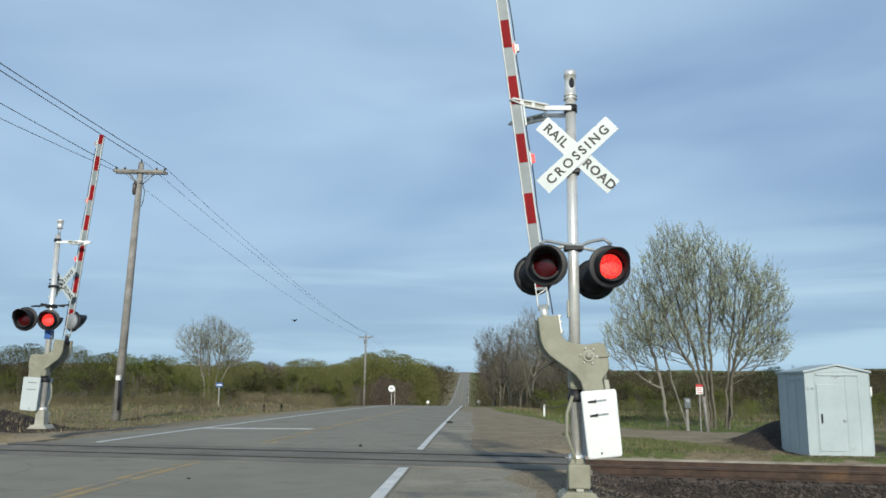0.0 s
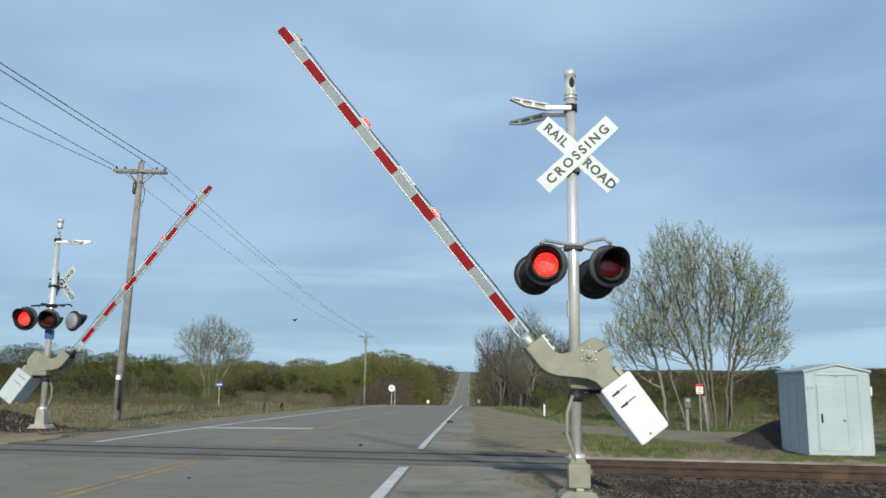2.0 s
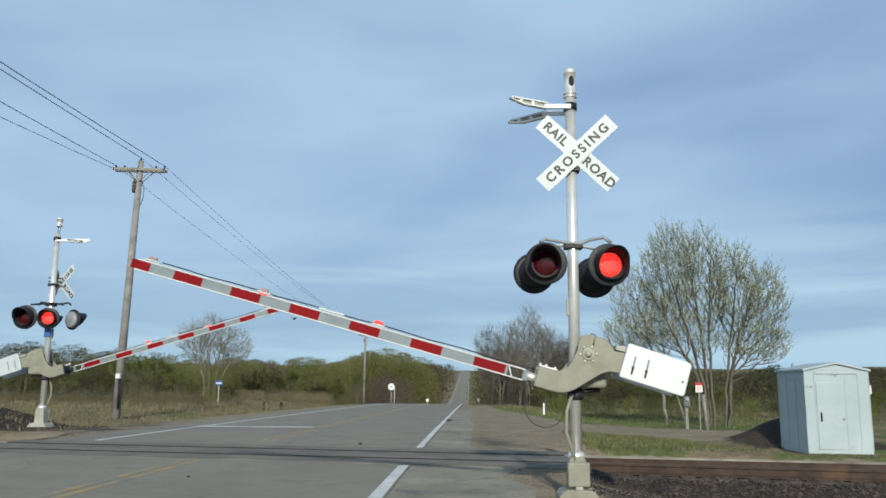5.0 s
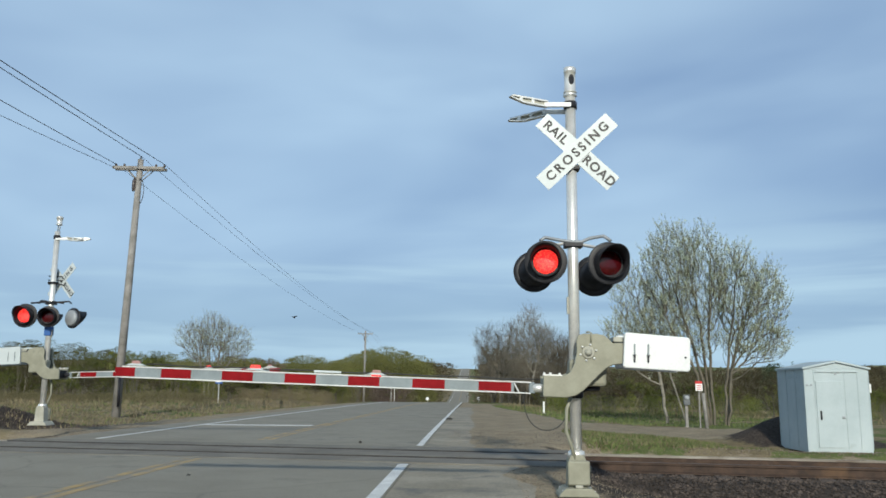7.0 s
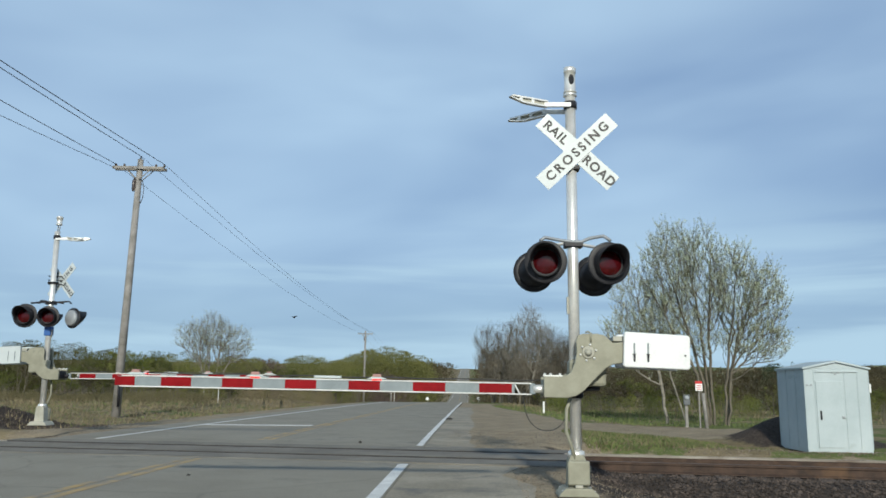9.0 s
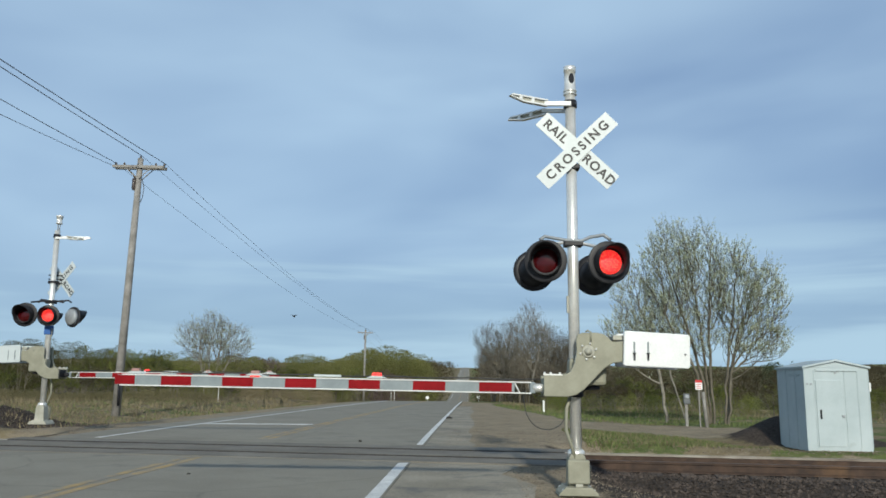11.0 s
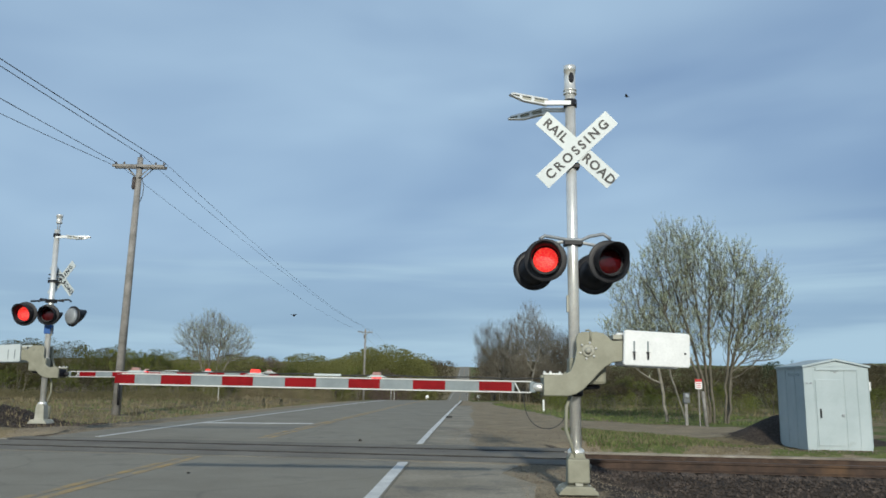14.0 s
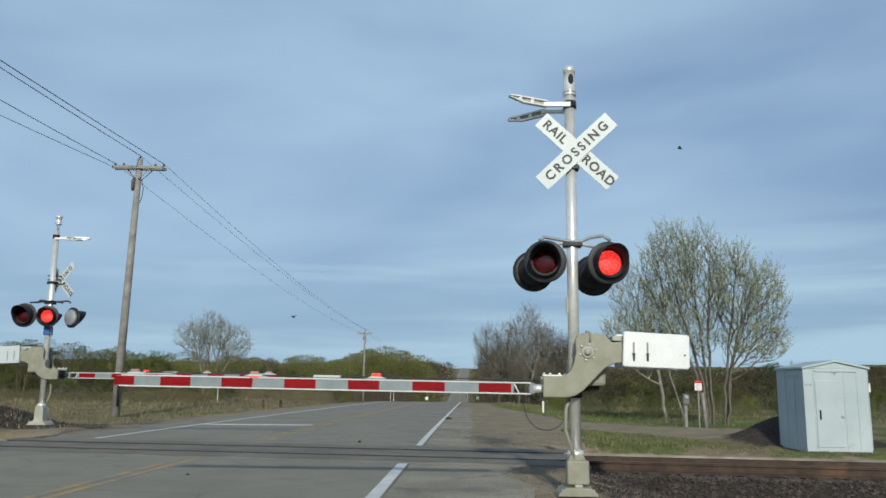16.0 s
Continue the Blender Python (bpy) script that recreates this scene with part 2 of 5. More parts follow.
BARKDARK = material("dark_bark", (0.105, 0.093, 0.07), (0.19, 0.168, 0.13), 3, 0.9, 0, 0.4, 30, obj=0.2, grain=0.2)
LEAF = material("young_leaf", (0.3, 0.35, 0.19), (0.57, 0.61, 0.45), 1.5, 0.6, 0, 0, 20, island=0.35, transl=0.3)
LEAFSHRUB = material("shrub_leaf", (0.096, 0.112, 0.022), (0.17, 0.182, 0.042), 0.4, 0.7, 0, 0, 20, island=0.2, obj=0.35, transl=0.4)
# spring leaves lightened in colour to imitate distance haze and offset self-shadow
LEAFHAZED = material("far_spring_leaf_lightened", (0.135, 0.138, 0.04), (0.21, 0.206, 0.064), 0.12, 0.7, 0, 0, 20, island=0.18, transl=0.4)
DRYBRUSH = material("dry_olive_brush", (0.11, 0.098, 0.046), (0.19, 0.165, 0.085), 0.4, 0.8, 0, 0, 20, island=0.2, transl=0.3)
LEAFOLIVE = material("olive_brush", (0.058, 0.058, 0.017), (0.104, 0.098, 0.031), 0.3, 0.8, 0, 0, 20, island=0.2, transl=0.35)
LEAFPURPLE = material("bare_purple_twigs", (0.1, 0.072, 0.06), (0.16, 0.115, 0.095), 0.4, 0.8, 0, 0, 20, island=0.2, transl=0.35)
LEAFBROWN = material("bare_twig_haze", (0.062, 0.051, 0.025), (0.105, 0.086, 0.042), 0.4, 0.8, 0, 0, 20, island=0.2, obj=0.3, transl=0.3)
BLUESIGN = material("blue_sign_sheeting", (0.03, 0.1, 0.3), (0.04, 0.12, 0.36), 3, 0.5, 0, 0)
REDSIGN = material("red_sign_sheeting", (0.45, 0.02, 0.02), (0.55, 0.03, 0.03), 3, 0.5, 0, 0)
DARKBOX = material("dark_meter_box", (0.09, 0.1, 0.105), (0.15, 0.16, 0.165), 3, 0.5, 0.2, 0.05)
GREYBOX = material("grey_meter_box", (0.25, 0.27, 0.29), (0.33, 0.35, 0.37), 3, 0.5, 0.2, 0.05)
DRYGRASS = material("dry_grass_blade", (0.145, 0.12, 0.068), (0.25, 0.206, 0.122), 0.7, 0.8, 0, 0, 20, island=0.22, transl=0.2)
GREENGRASS = material("green_grass_blade", (0.085, 0.115, 0.034), (0.165, 0.192, 0.066), 2, 0.8, 0, 0, 20, island=0.4, transl=0.2)
CONIFER = material("dark_conifer", (0.02, 0.035, 0.015), (0.04, 0.06, 0.025), 3, 0.8, 0, 0, 20, island=0.3)
PEBBLE = material("pale_gravel", (0.15, 0.122, 0.088), (0.26, 0.215, 0.16), 3, 0.9, 0, 0.2, 30, island=0.35)
# dark tar and grime; also the painted shade inside the rail gaps
TAR_AND_SHADE = material("dark_tar_and_gap_shade", (0.022, 0.02, 0.018), (0.045, 0.041, 0.037), 3, 0.9, 0, 0.3, 40, grain=0.2)
SPECK = material("dark_insect", (0.02, 0.018, 0.016), (0.04, 0.035, 0.03), 90, 0.6, 0, 0)


# ---- mesh helpers ----
def mesh_ob(name, bm, mat, parent=None, label="", smooth=False):
    me = bpy.data.meshes.new(name)
    bm.to_mesh(me)
    bm.free()
    for m in mat if isinstance(mat, (list, tuple)) else [mat]:
        me.materials.append(m)
    if smooth:
        me.shade_smooth()
    ob = new(name, me)
    ob.parent = parent
    return tagged(ob, label) if label else ob


def part(name, bm, mat, parent, label="", smooth=False):
    return mesh_ob(name, bm, mat, parent, label, smooth)


def data_ob(name, verts, faces, mat, parent=None, smooth=False):
    me = bpy.data.meshes.new(name)
    me.from_pydata([tuple(v) for v in verts], [], [tuple(f) for f in faces])
    me.materials.append(mat)
    if smooth:
        me.shade_smooth()
    ob = new(name, me)
    ob.parent = parent
    return ob


def empty(name, m, label, category, group="", kind=""):
    ob = new(name)
    ob.matrix_basis = m
    return tagged(ob, label, category, group, kind)


def add_box(bm, x0, y0, z0, x1, y1, z1, bevel=0.0, m=None):
    r = bmesh.ops.create_cube(bm, size=1.0)
    vs = r["verts"]
    bmesh.ops.scale(bm, vec=(x1 - x0, y1 - y0, z1 - z0), verts=vs)
    bmesh.ops.translate(bm, vec=((x0 + x1) / 2, (y0 + y1) / 2, (z0 + z1) / 2), verts=vs)
    if bevel:
        es = list({e for v in vs for e in v.link_edges})
        r = bmesh.ops.bevel(bm, geom=es, offset=bevel, segments=2, affect="EDGES", profile=0.5)
        vs = [v for v in {v for f in r["faces"] for v in f.verts} | {v for v in vs if v.is_valid}]
    if m is not None:
        bmesh.ops.transform(bm, matrix=m, verts=vs)
    return bm


def box(*a, **k):
    return add_box(bmesh.new(), *a, **k)


def add_tube(bm, pts, radii, sides=10, cap=True):
    pts = [Vector(p) for p in pts]
    if not isinstance(radii, (list, tuple)):
        radii = [radii] * len(pts)
    rings, up = [], None
    for i, p in enumerate(pts):
        d = (pts[min(i + 1, len(pts) - 1)] - pts[max(i - 1, 0)]).normalized()
        if up is None:
            up = d.orthogonal().normalized()
        up = (up - d * up.dot(d)).normalized()
        w = d.cross(up)
        rings.append([bm.verts.new(p + radii[i] * (math.cos(k * 2 * math.pi / sides) * up + math.sin(k * 2 * math.pi / sides) * w)) for k in range(sides)])
    for a, b in zip(rings, rings[1:]):
        for k in range(sides):
            bm.faces.new((a[k], a[(k + 1) % sides], b[(k + 1) % sides], b[k])).smooth = True
    if cap:
        bm.faces.new(rings[0][::-1])
        bm.faces.new(rings[-1])
    return bm


def tube(*a, **k):
    return add_tube(bmesh.new(), *a, **k)


def add_lathe(bm, profile, origin, axis, sides=28, close=False):
    """Turns (distance along axis, radius) pairs round an axis."""
    origin, axis = Vector(origin), Vector(axis).normalized()
    u = axis.orthogonal().normalized()
    w = axis.cross(u)
    rings = []
    for d, r in profile:
        c = origin + axis * d
        rings.append([bm.verts.new(c + max(r, 0.0005) * (math.cos(k * 2 * math.pi / sides) * u + math.sin(k * 2 * math.pi / sides) * w)) for k in range(sides)])
    for a, b in zip(rings, rings[1:]):
        for k in range(sides):
            bm.faces.new((a[k], a[(k + 1) % sides], b[(k + 1) % sides], b[k])).smooth = True
    bm.faces.new(rings[0][::-1])
    bm.faces.new(rings[-1])
    return bm


def lathe(*a, **k):
    return add_lathe(bmesh.new(), *a, **k)


def plate(outline, y0, y1, bevel=0.0):
    """A plate cut to an outline in x and z, from y0 to y1."""
    bm = bmesh.new()
    a = [bm.verts.new((x, y0, z)) for x, z in outline]
    b = [bm.verts.new((x, y1, z)) for x, z in outline]
    n = len(a)
    front = bm.faces.new(a)
    back = bm.faces.new(b[::-1])
    for i in range(n):
        bm.faces.new((a[i], b[i], b[(i + 1) % n], a[(i + 1) % n]))
    bmesh.ops.recalc_face_normals(bm, faces=bm.faces[:])
    if bevel:
        bmesh.ops.bevel(bm, geom=list(front.edges) + list(back.edges), offset=bevel, segments=2, affect="EDGES", profile=0.5)
    return bm


def lettering(text, size, m, mat, parent, spacing=1.0):
    """Words as a thin mesh in the plane of m, centred."""
    cu = bpy.data.curves.new("lettering", "FONT")
    cu.body, cu.size, cu.align_x, cu.align_y, cu.extrude, cu.space_character, cu.offset = text, size, "CENTER", "CENTER", 0.0015, spacing, size * 0.03
    cu.resolution_u = 4
    tmp = new("lettering", cu)
    bpy.context.view_layer.update()
    me = bpy.data.meshes.new_from_object(tmp.evaluated_get(bpy.context.evaluated_depsgraph_get()))
    bpy.data.objects.remove(tmp)
    me.materials.clear()
    me.materials.append(mat)
    ob = new("lettering", me)
    ob.parent = parent
    ob.matrix_basis = m
    return ob


# ---- ground ----
SKEW = -0.17          # the track leans this much across the road
TRACK_Y = 15.5       # the track's centre line where x = 0
ROAD_L, ROAD_R, ROAD_C = -9.9, -1.03, -4.85


def profile(y):
    """Height of the road along its way: level, over a crest, through a valley and up a far hill."""
    return np.interp(y, [-100, 22, 55, 84, 115, 200, 320, 430, 600, 900, 1000, 1400, 4000],
                     [0, 0, -0.165, -0.4, -1.7, -4.6, -6.0, -3.4, 5.5, 20.0, 19.0, 8.0, 8.0])


def road_x(y):
    return -0.004 * np.maximum(y - 75, 0)


def smooth(a, b, v):
    t = np.clip((v - a) / (b - a), 0, 1)
    return t * t * (3 - 2 * t)


def wobble(x, y, s, seed=0.0):
    return (np.sin(x * s * 1.31 + seed) * np.cos(y * s * 0.93 + 1.7 * seed) + 0.6 * np.sin(x * s * 2.7 + y * s * 2.1 + seed * 3) + 0.4 * np.cos(x * s * 5.1 - y * s * 4.3 + seed * 5)) / 2


def track_d(x, y):
    return (y - (TRACK_Y + SKEW * x)) * 0.995


def terrain(x, y):
    x, y = np.asarray(x, float), np.asarray(y, float)
    xr = x - road_x(y)
    z = profile(y)
    right, left = np.maximum(xr - 2.2, 0), np.maximum(-10.6 - xr, 0)
    # embankment falls away past the track on the right
    fall = smooth(0.5, 6, right) * smooth(17.0, 21.0, y)
    z = z - 0.3 * fall - 0.3 * smooth(12, 26, right) * smooth(19, 30, y)
    # roadside ditch and field on the left
    z = z - 0.25 * smooth(0.5, 3, left) * (1 - smooth(3, 8, left)) * smooth(22, 26, y) + 0.3 * smooth(2, 14, left) * smooth(24, 60, y)
    far = smooth(60, 140, y)
    off = smooth(4, 60, np.maximum(right, left)) * far
    z = z + off * (4.5 + 3.5 * wobble(x, y, 0.011, 2.0)) * smooth(80, 300, y)
    z = z + off * smooth(150, 420, y) * np.where(x < 0, 5.0, 3.0) * (1 - smooth(500, 900, y))
    z = z + 0.05 * wobble(x, y, 0.8) * smooth(0.1, 2, np.maximum(right, left))
    # track bed: ballast shoulder beside the rails, away from the road
    d = np.abs(track_d(x, y))
    out = np.maximum(smooth(0.9, 2.0, xr - 0.6), smooth(0.2, 1.4, -10.2 - xr))
    bed = -0.165 - 0.25 * smooth(1.5, 3.2, d)
    w = (1 - smooth(3.0, 4.4, d)) * out
    z = z * (1 - w) + bed * w
    near = smooth(1.7, 3.5, xr) * (1 - smooth(11.5, 13, y)) * (y < 14)
    z = z - 0.22 * near * (1 - w)
    # heap of old ballast left of the road
    z = z + 0.75 * np.exp(-((x + 15.6) / 1.9) ** 2 - ((y - 26) / 2.2) ** 2)
    # gravel pad under the shed, and a heap behind it
    pad = smooth(6.4, 7.8, x) * (1 - smooth(10.6, 11.8, x)) * smooth(18.9, 19.7, y) * (1 - smooth(23, 23.8, y))
    z = z * (1 - pad) - 0.365 * pad
    z = z + 0.9 * np.exp(-((x - 9.4) / 1.5) ** 2 - ((y - 24.3) / 1.3) ** 2)
    # below the paving
    inside = smooth(ROAD_L - 0.15, ROAD_L + 0.2, xr) * (1 - smooth(ROAD_R - 0.2, ROAD_R + 0.25, xr))
    return z - 0.12 * inside - 0.02


def turnout(y):
    """How far the gravel reaches past the paving on the left."""
    return np.interp(y, [18, 24, 30, 45, 52, 60], [1.2, 2.3, 3.1, 3.5, 2.0, 1.0])


def axis(dense, wide):
    return np.unique(np.round(np.concatenate([dense, wide]), 3))


def build_ground():
    xs = axis(np.arange(-24, 16, 0.25), np.concatenate([np.sign(v) * np.abs(v) ** 1 for v in (np.arange(-120, 120, 4.0), np.arange(-600, 600, 25.0), np.arange(-3000, 3001, 250.0))]))
    ys = axis(np.arange(4, 40, 0.25), np.concatenate([np.arange(40, 130, 2.0), np.arange(-80, 4, 3.0), np.arange(130, 700, 10.0), np.arange(700, 1500, 30.0), np.arange(1500, 4001, 250.0)]))
    X, Y = np.meshgrid(xs, ys)
    Z = terrain(X, Y)
    nx, ny = len(xs), len(ys)
    verts = np.stack([X, Y, Z], -1).reshape(-1, 3)
    i = np.arange(nx * ny).reshape(ny, nx)
    faces = np.stack([i[:-1, :-1], i[:-1, 1:], i[1:, 1:], i[1:, :-1]], -1).reshape(-1, 4)
    me = bpy.data.meshes.new("ground")
    me.from_pydata(verts.tolist(), [], faces.tolist())
    # what covers the ground: gravel, ballast, green grass
    x, y = verts[:, 0], verts[:, 1]
    n = 0.5 * wobble(x, y, 1.3, 1.0) + 0.35 * wobble(x, y, 4.1, 2.0)
    xr = x - road_x(y)
    d = np.abs(track_d(x, y))
    shoulder = 1 - smooth(1.2, 2.4, np.where(xr > -5, xr + 0.2, np.where(y > 18, -xr - 8.8 - turnout(y), -xr - 9.2)) + 0.7 * n)
    low = 24.4 + 0.05 * np.maximum(9 - xr, 0) - 8 * (1 - smooth(2.3, 3.8, xr + 0.5 * n))
    high = np.maximum(76 - 11 * xr, 34.6)
    drive = smooth(-0.5, 0.5, y - low + 0.8 * n) * (1 - smooth(-0.7, 0.7, y - high + 0.9 * n)) * (xr > -3) * (1 - smooth(10.5, 13, xr))
    behind = (1 - smooth(1.0, 1.8, np.abs(y - 17.9 - SKEW * x) + 0.5 * n)) * (xr > 0)
    apron = (xr > -3) * (1 - smooth(0.9, 1.8, xr + 0.5 * n)) * (y < 30)
    pad = smooth(4.8, 7.0, x + 0.6 * n) * (1 - smooth(10.6, 11.8, x)) * smooth(18.6, 19.2, y + 0.3 * n) * (1 - smooth(21.0, 22.2, y + 0.4 * n))
    gravel = np.clip(np.maximum.reduce([shoulder * (y < 75), drive, behind, apron, pad]), 0, 1)
    side = np.maximum(smooth(1.2, 2.0, xr + 0.4 * n), smooth(9.9, 10.8, -xr + 0.4 * n))
    ballast = (1 - smooth(2.6, 4.2, d + 0.4 * n)) * side
    ballast = np.maximum(ballast, smooth(1.0, 2.0, xr + 0.4 * n) * (y < 15.5) * (y > 4))
    ballast = np.maximum(ballast, np.clip(1.5 * np.exp(-((x + 15.6) / 2.5) ** 2 - ((y - 25.5) / 2.8) ** 2), 0, 1))
    ballast = np.maximum(ballast, 1 - smooth(1.9, 2.8, np.hypot(x - 9.6, (y - 24.4) * 1.1) + 0.4 * n))
    green = smooth(-0.15, 0.35, wobble(x, y, 0.45, 4.0) + 0.5 * n + np.where(xr > 0, 0.2, -0.3))
    at = me.color_attributes.new("cover", "FLOAT_COLOR", "POINT")
    at.data.foreach_set("color", np.stack([gravel, ballast, green, np.ones_like(x)], -1).ravel())
    me.materials.append(ground_material())
    me.shade_smooth()
    return tagged(new("ground", me), "dry spring grass with gravel shoulder and ballast", "ground", kind="structure")


def ground_material():
    m = bpy.data.materials.new("ground")
    m.use_nodes = True
    nt = m.node_tree
    bs = nt.nodes["Principled BSDF"]
    bs.inputs["Roughness"].default_value = 0.95
    bs.inputs["Specular IOR Level"].default_value = 0.15
    co = nt.nodes.new("ShaderNodeTexCoord")

    def tone(a, b, scale, lo=0.35, hi=0.65, detail=6):
        n = nt.nodes.new("ShaderNodeTexNoise")
        n.inputs["Scale"].default_value, n.inputs["Detail"].default_value, n.inputs["Roughness"].default_value = scale, detail, 0.68
        nt.links.new(co.outputs["Object"], n.inputs["Vector"])
        r = nt.nodes.new("ShaderNodeValToRGB")
        r.color_ramp.elements[0].position, r.color_ramp.elements[1].position = lo, hi
        r.color_ramp.elements[0].color, r.color_ramp.elements[1].color = (*a, 1), (*b, 1)
        nt.links.new(n.outputs["Fac"], r.inputs["Fac"])
        return r.outputs["Color"]

    def blend(f, a, b):
        mx = nt.nodes.new("ShaderNodeMix")
        mx.data_type = "RGBA"
        nt.links.new(f, mx.inputs["Factor"])
        nt.links.new(a, mx.inputs["A"])
        nt.links.new(b, mx.inputs["B"])
        return mx.outputs["Result"]

    at = nt.nodes.new("ShaderNodeAttribute")
    at.attribute_name = "cover"
    sp = nt.nodes.new("ShaderNodeSeparateColor")
    nt.links.new(at.outputs["Color"], sp.inputs["Color"])
    edge = nt.nodes.new("ShaderNodeTexNoise")
    edge.inputs["Scale"].default_value, edge.inputs["Detail"].default_value = 5.0, 6
    nt.links.new(co.outputs["Object"], edge.inputs["Vector"])

    def ragged(ch):
        a = nt.nodes.new("ShaderNodeMath")
        a.operation = "ADD"
        nt.links.new(sp.outputs[ch], a.inputs[0])
        nt.links.new(edge.outputs["Fac"], a.inputs[1])
        r = nt.nodes.new("ShaderNodeMapRange")
        r.inputs["From Min"].default_value, r.inputs["From Max"].default_value = 0.85, 1.15
        nt.links.new(a.outputs[0], r.inputs["Value"])
        return r.outputs["Result"]

    dry = tone((0.155, 0.125, 0.072), (0.27, 0.218, 0.13), 0.7)
    green = tone((0.08, 0.104, 0.032), (0.155, 0.175, 0.06), 2.6)
    gravel = tone((0.225, 0.182, 0.124), (0.34, 0.282, 0.196), 1.1)
    stones = tone((0.026, 0.021, 0.017), (0.085, 0.068, 0.057), 13.0, 0.3, 0.7)
    c = blend(ragged("Blue"), dry, green)
    c = blend(ragged("Red"), c, gravel)
    c = blend(ragged("Green"), c, stones)
    grain = nt.nodes.new("ShaderNodeTexNoise")
    grain.inputs["Scale"].default_value, grain.inputs["Detail"].default_value = 28.0, 4
    nt.links.new(co.outputs["Object"], grain.inputs["Vector"])
    mr = nt.nodes.new("ShaderNodeMapRange")
    mr.inputs["From Min"].default_value, mr.inputs["From Max"].default_value = 0.3, 0.7
    mr.inputs["To Min"].default_value, mr.inputs["To Max"].default_value = 0.72, 1.25
    nt.links.new(grain.outputs["Fac"], mr.inputs["Value"])
    hs = nt.nodes.new("ShaderNodeHueSaturation")
    nt.links.new(mr.outputs["Result"], hs.inputs["Value"])
    nt.links.new(c, hs.inputs["Color"])
    nt.links.new(hs.outputs["Color"], bs.inputs["Base Color"])
    bp = nt.nodes.new("ShaderNodeBump")
    bp.inputs["Strength"].default_value, bp.inputs["Distance"].default_value = 0.8, 0.04
    nt.links.new(grain.outputs["Fac"], bp.inputs["Height"])
    nt.links.new(bp.outputs["Normal"], bs.inputs["Normal"])
    return m


ground = build_ground()


# ---- road ----
def strip(name, x0, x1, rows, mat, z0=0.0, thick=0.1, parent=None, cols=1, follow=True, ragged=0.0):
    """A slab between x0 and x1; rows give y where x = 0, each leaning with the track by the share given."""
    bm = bmesh.new()
    xs = np.linspace(x0, x1, cols + 1)
    grid = []
    for y, lean in rows:
        line = []
        for x in xs:
            yy = y + SKEW * x * lean
            xx = x + float(road_x(yy)) + (ragged * float(wobble(x, yy, 2.3, 3.0)) if x == x1 else 0)
            line.append(bm.verts.new((xx, yy, float(profile(yy)) + z0)))
        grid.append(line)
    top = [bm.faces.new((a[i], a[i + 1], b[i + 1], b[i])) for a, b in zip(grid, grid[1:]) for i in range(cols)]
    r = bmesh.ops.extrude_face_region(bm, geom=top)
    low = [v for v in r["geom"] if isinstance(v, bmesh.types.BMVert)]
    bmesh.ops.translate(bm, vec=(0, 0, -thick), verts=low)
    bmesh.ops.recalc_face_normals(bm, faces=bm.faces[:])
    return mesh_ob(name, bm, mat, parent)


road = empty("road", Matrix(), "two-lane grey asphalt road with faded markings", "road", kind="structure")
FAR_ROWS = [(17.25, 1.0), (19, 0.6), (24, 0.0)] + [(y, 0.0) for y in (30, 40, 50, 55, 60, 65, 70, 75, 80, 84, 90, 100, 110, 115, 140, 200, 260, 320, 375, 430, 500, 600, 700, 800, 900, 960)]
strip("asphalt", ROAD_L, ROAD_R, [(-60, 0.0), (-20, 0), (0, 0), (8, 0.4), (13.62, 1.0)], ASPHALT, parent=road, cols=6, ragged=0.03)
strip("asphalt", ROAD_L, ROAD_R, FAR_ROWS, ASPHALT, parent=road, cols=6, ragged=0.03)
crossing = empty("crossing_surface", Matrix(), "asphalt strips patched between the rails", "level crossing", kind="structure")
XR = 1.9
for a, b in ((13.7, 14.6), (14.91, 16.09), (16.4, 17.17)):
    strip("panel", ROAD_L - 0.6, XR, [(a, 1.0), ((a + b) / 2, 1.0), (b, 1.0)], PANEL, z0=0.004, parent=crossing, cols=14)
# dark strips sunk in gaps and joints, coloured to stand for the gaps' shade
for a, b in ((13.6, 13.74), (14.62, 14.89), (16.11, 16.38), (17.15, 17.25)):
    strip("flangeway", ROAD_L - 0.3, XR - 0.05, [(a, 1.0), (b, 1.0)], TAR_AND_SHADE, z0=-0.045, thick=0.05, parent=crossing, cols=4)
shoulder = strip("shoulder", ROAD_R - 0.2, 0.75, [(-60, 0.0), (0, 0), (4, 0.2), (7, 0.4), (9, 0.5), (11, 0.7), (12.3, 0.85), (13.64, 1.0)], WORN, z0=-0.012, cols=4, ragged=0.5)
beyond = strip("shoulder", ROAD_R - 0.25, -0.05, [(17.25, 1.0), (18, 0.8), (19, 0.6), (21, 0.3), (24, 0.0), (27, 0), (30, 0), (34, 0), (38, 0), (44, 0), (50, 0), (56, 0)], WORN, z0=-0.014, cols=4, ragged=0.22)
tagged(beyond, "worn grey-brown asphalt shoulder fading into gravel", "road shoulder", kind="structure")
tagged(shoulder, "worn grey-brown asphalt shoulder with gravel", "road shoulder", kind="structure")


def marking(x, w, rows, mat, name):
    strip(name, x - w / 2, x + w / 2, rows, mat, z0=0.004, thick=0.006, parent=road)


def ys(y0, y1, step):
    n = max(1, int(round((y1 - y0) / step)))
    return [(y0 + (y1 - y0) * k / n, 0.0) for k in range(n + 1)]


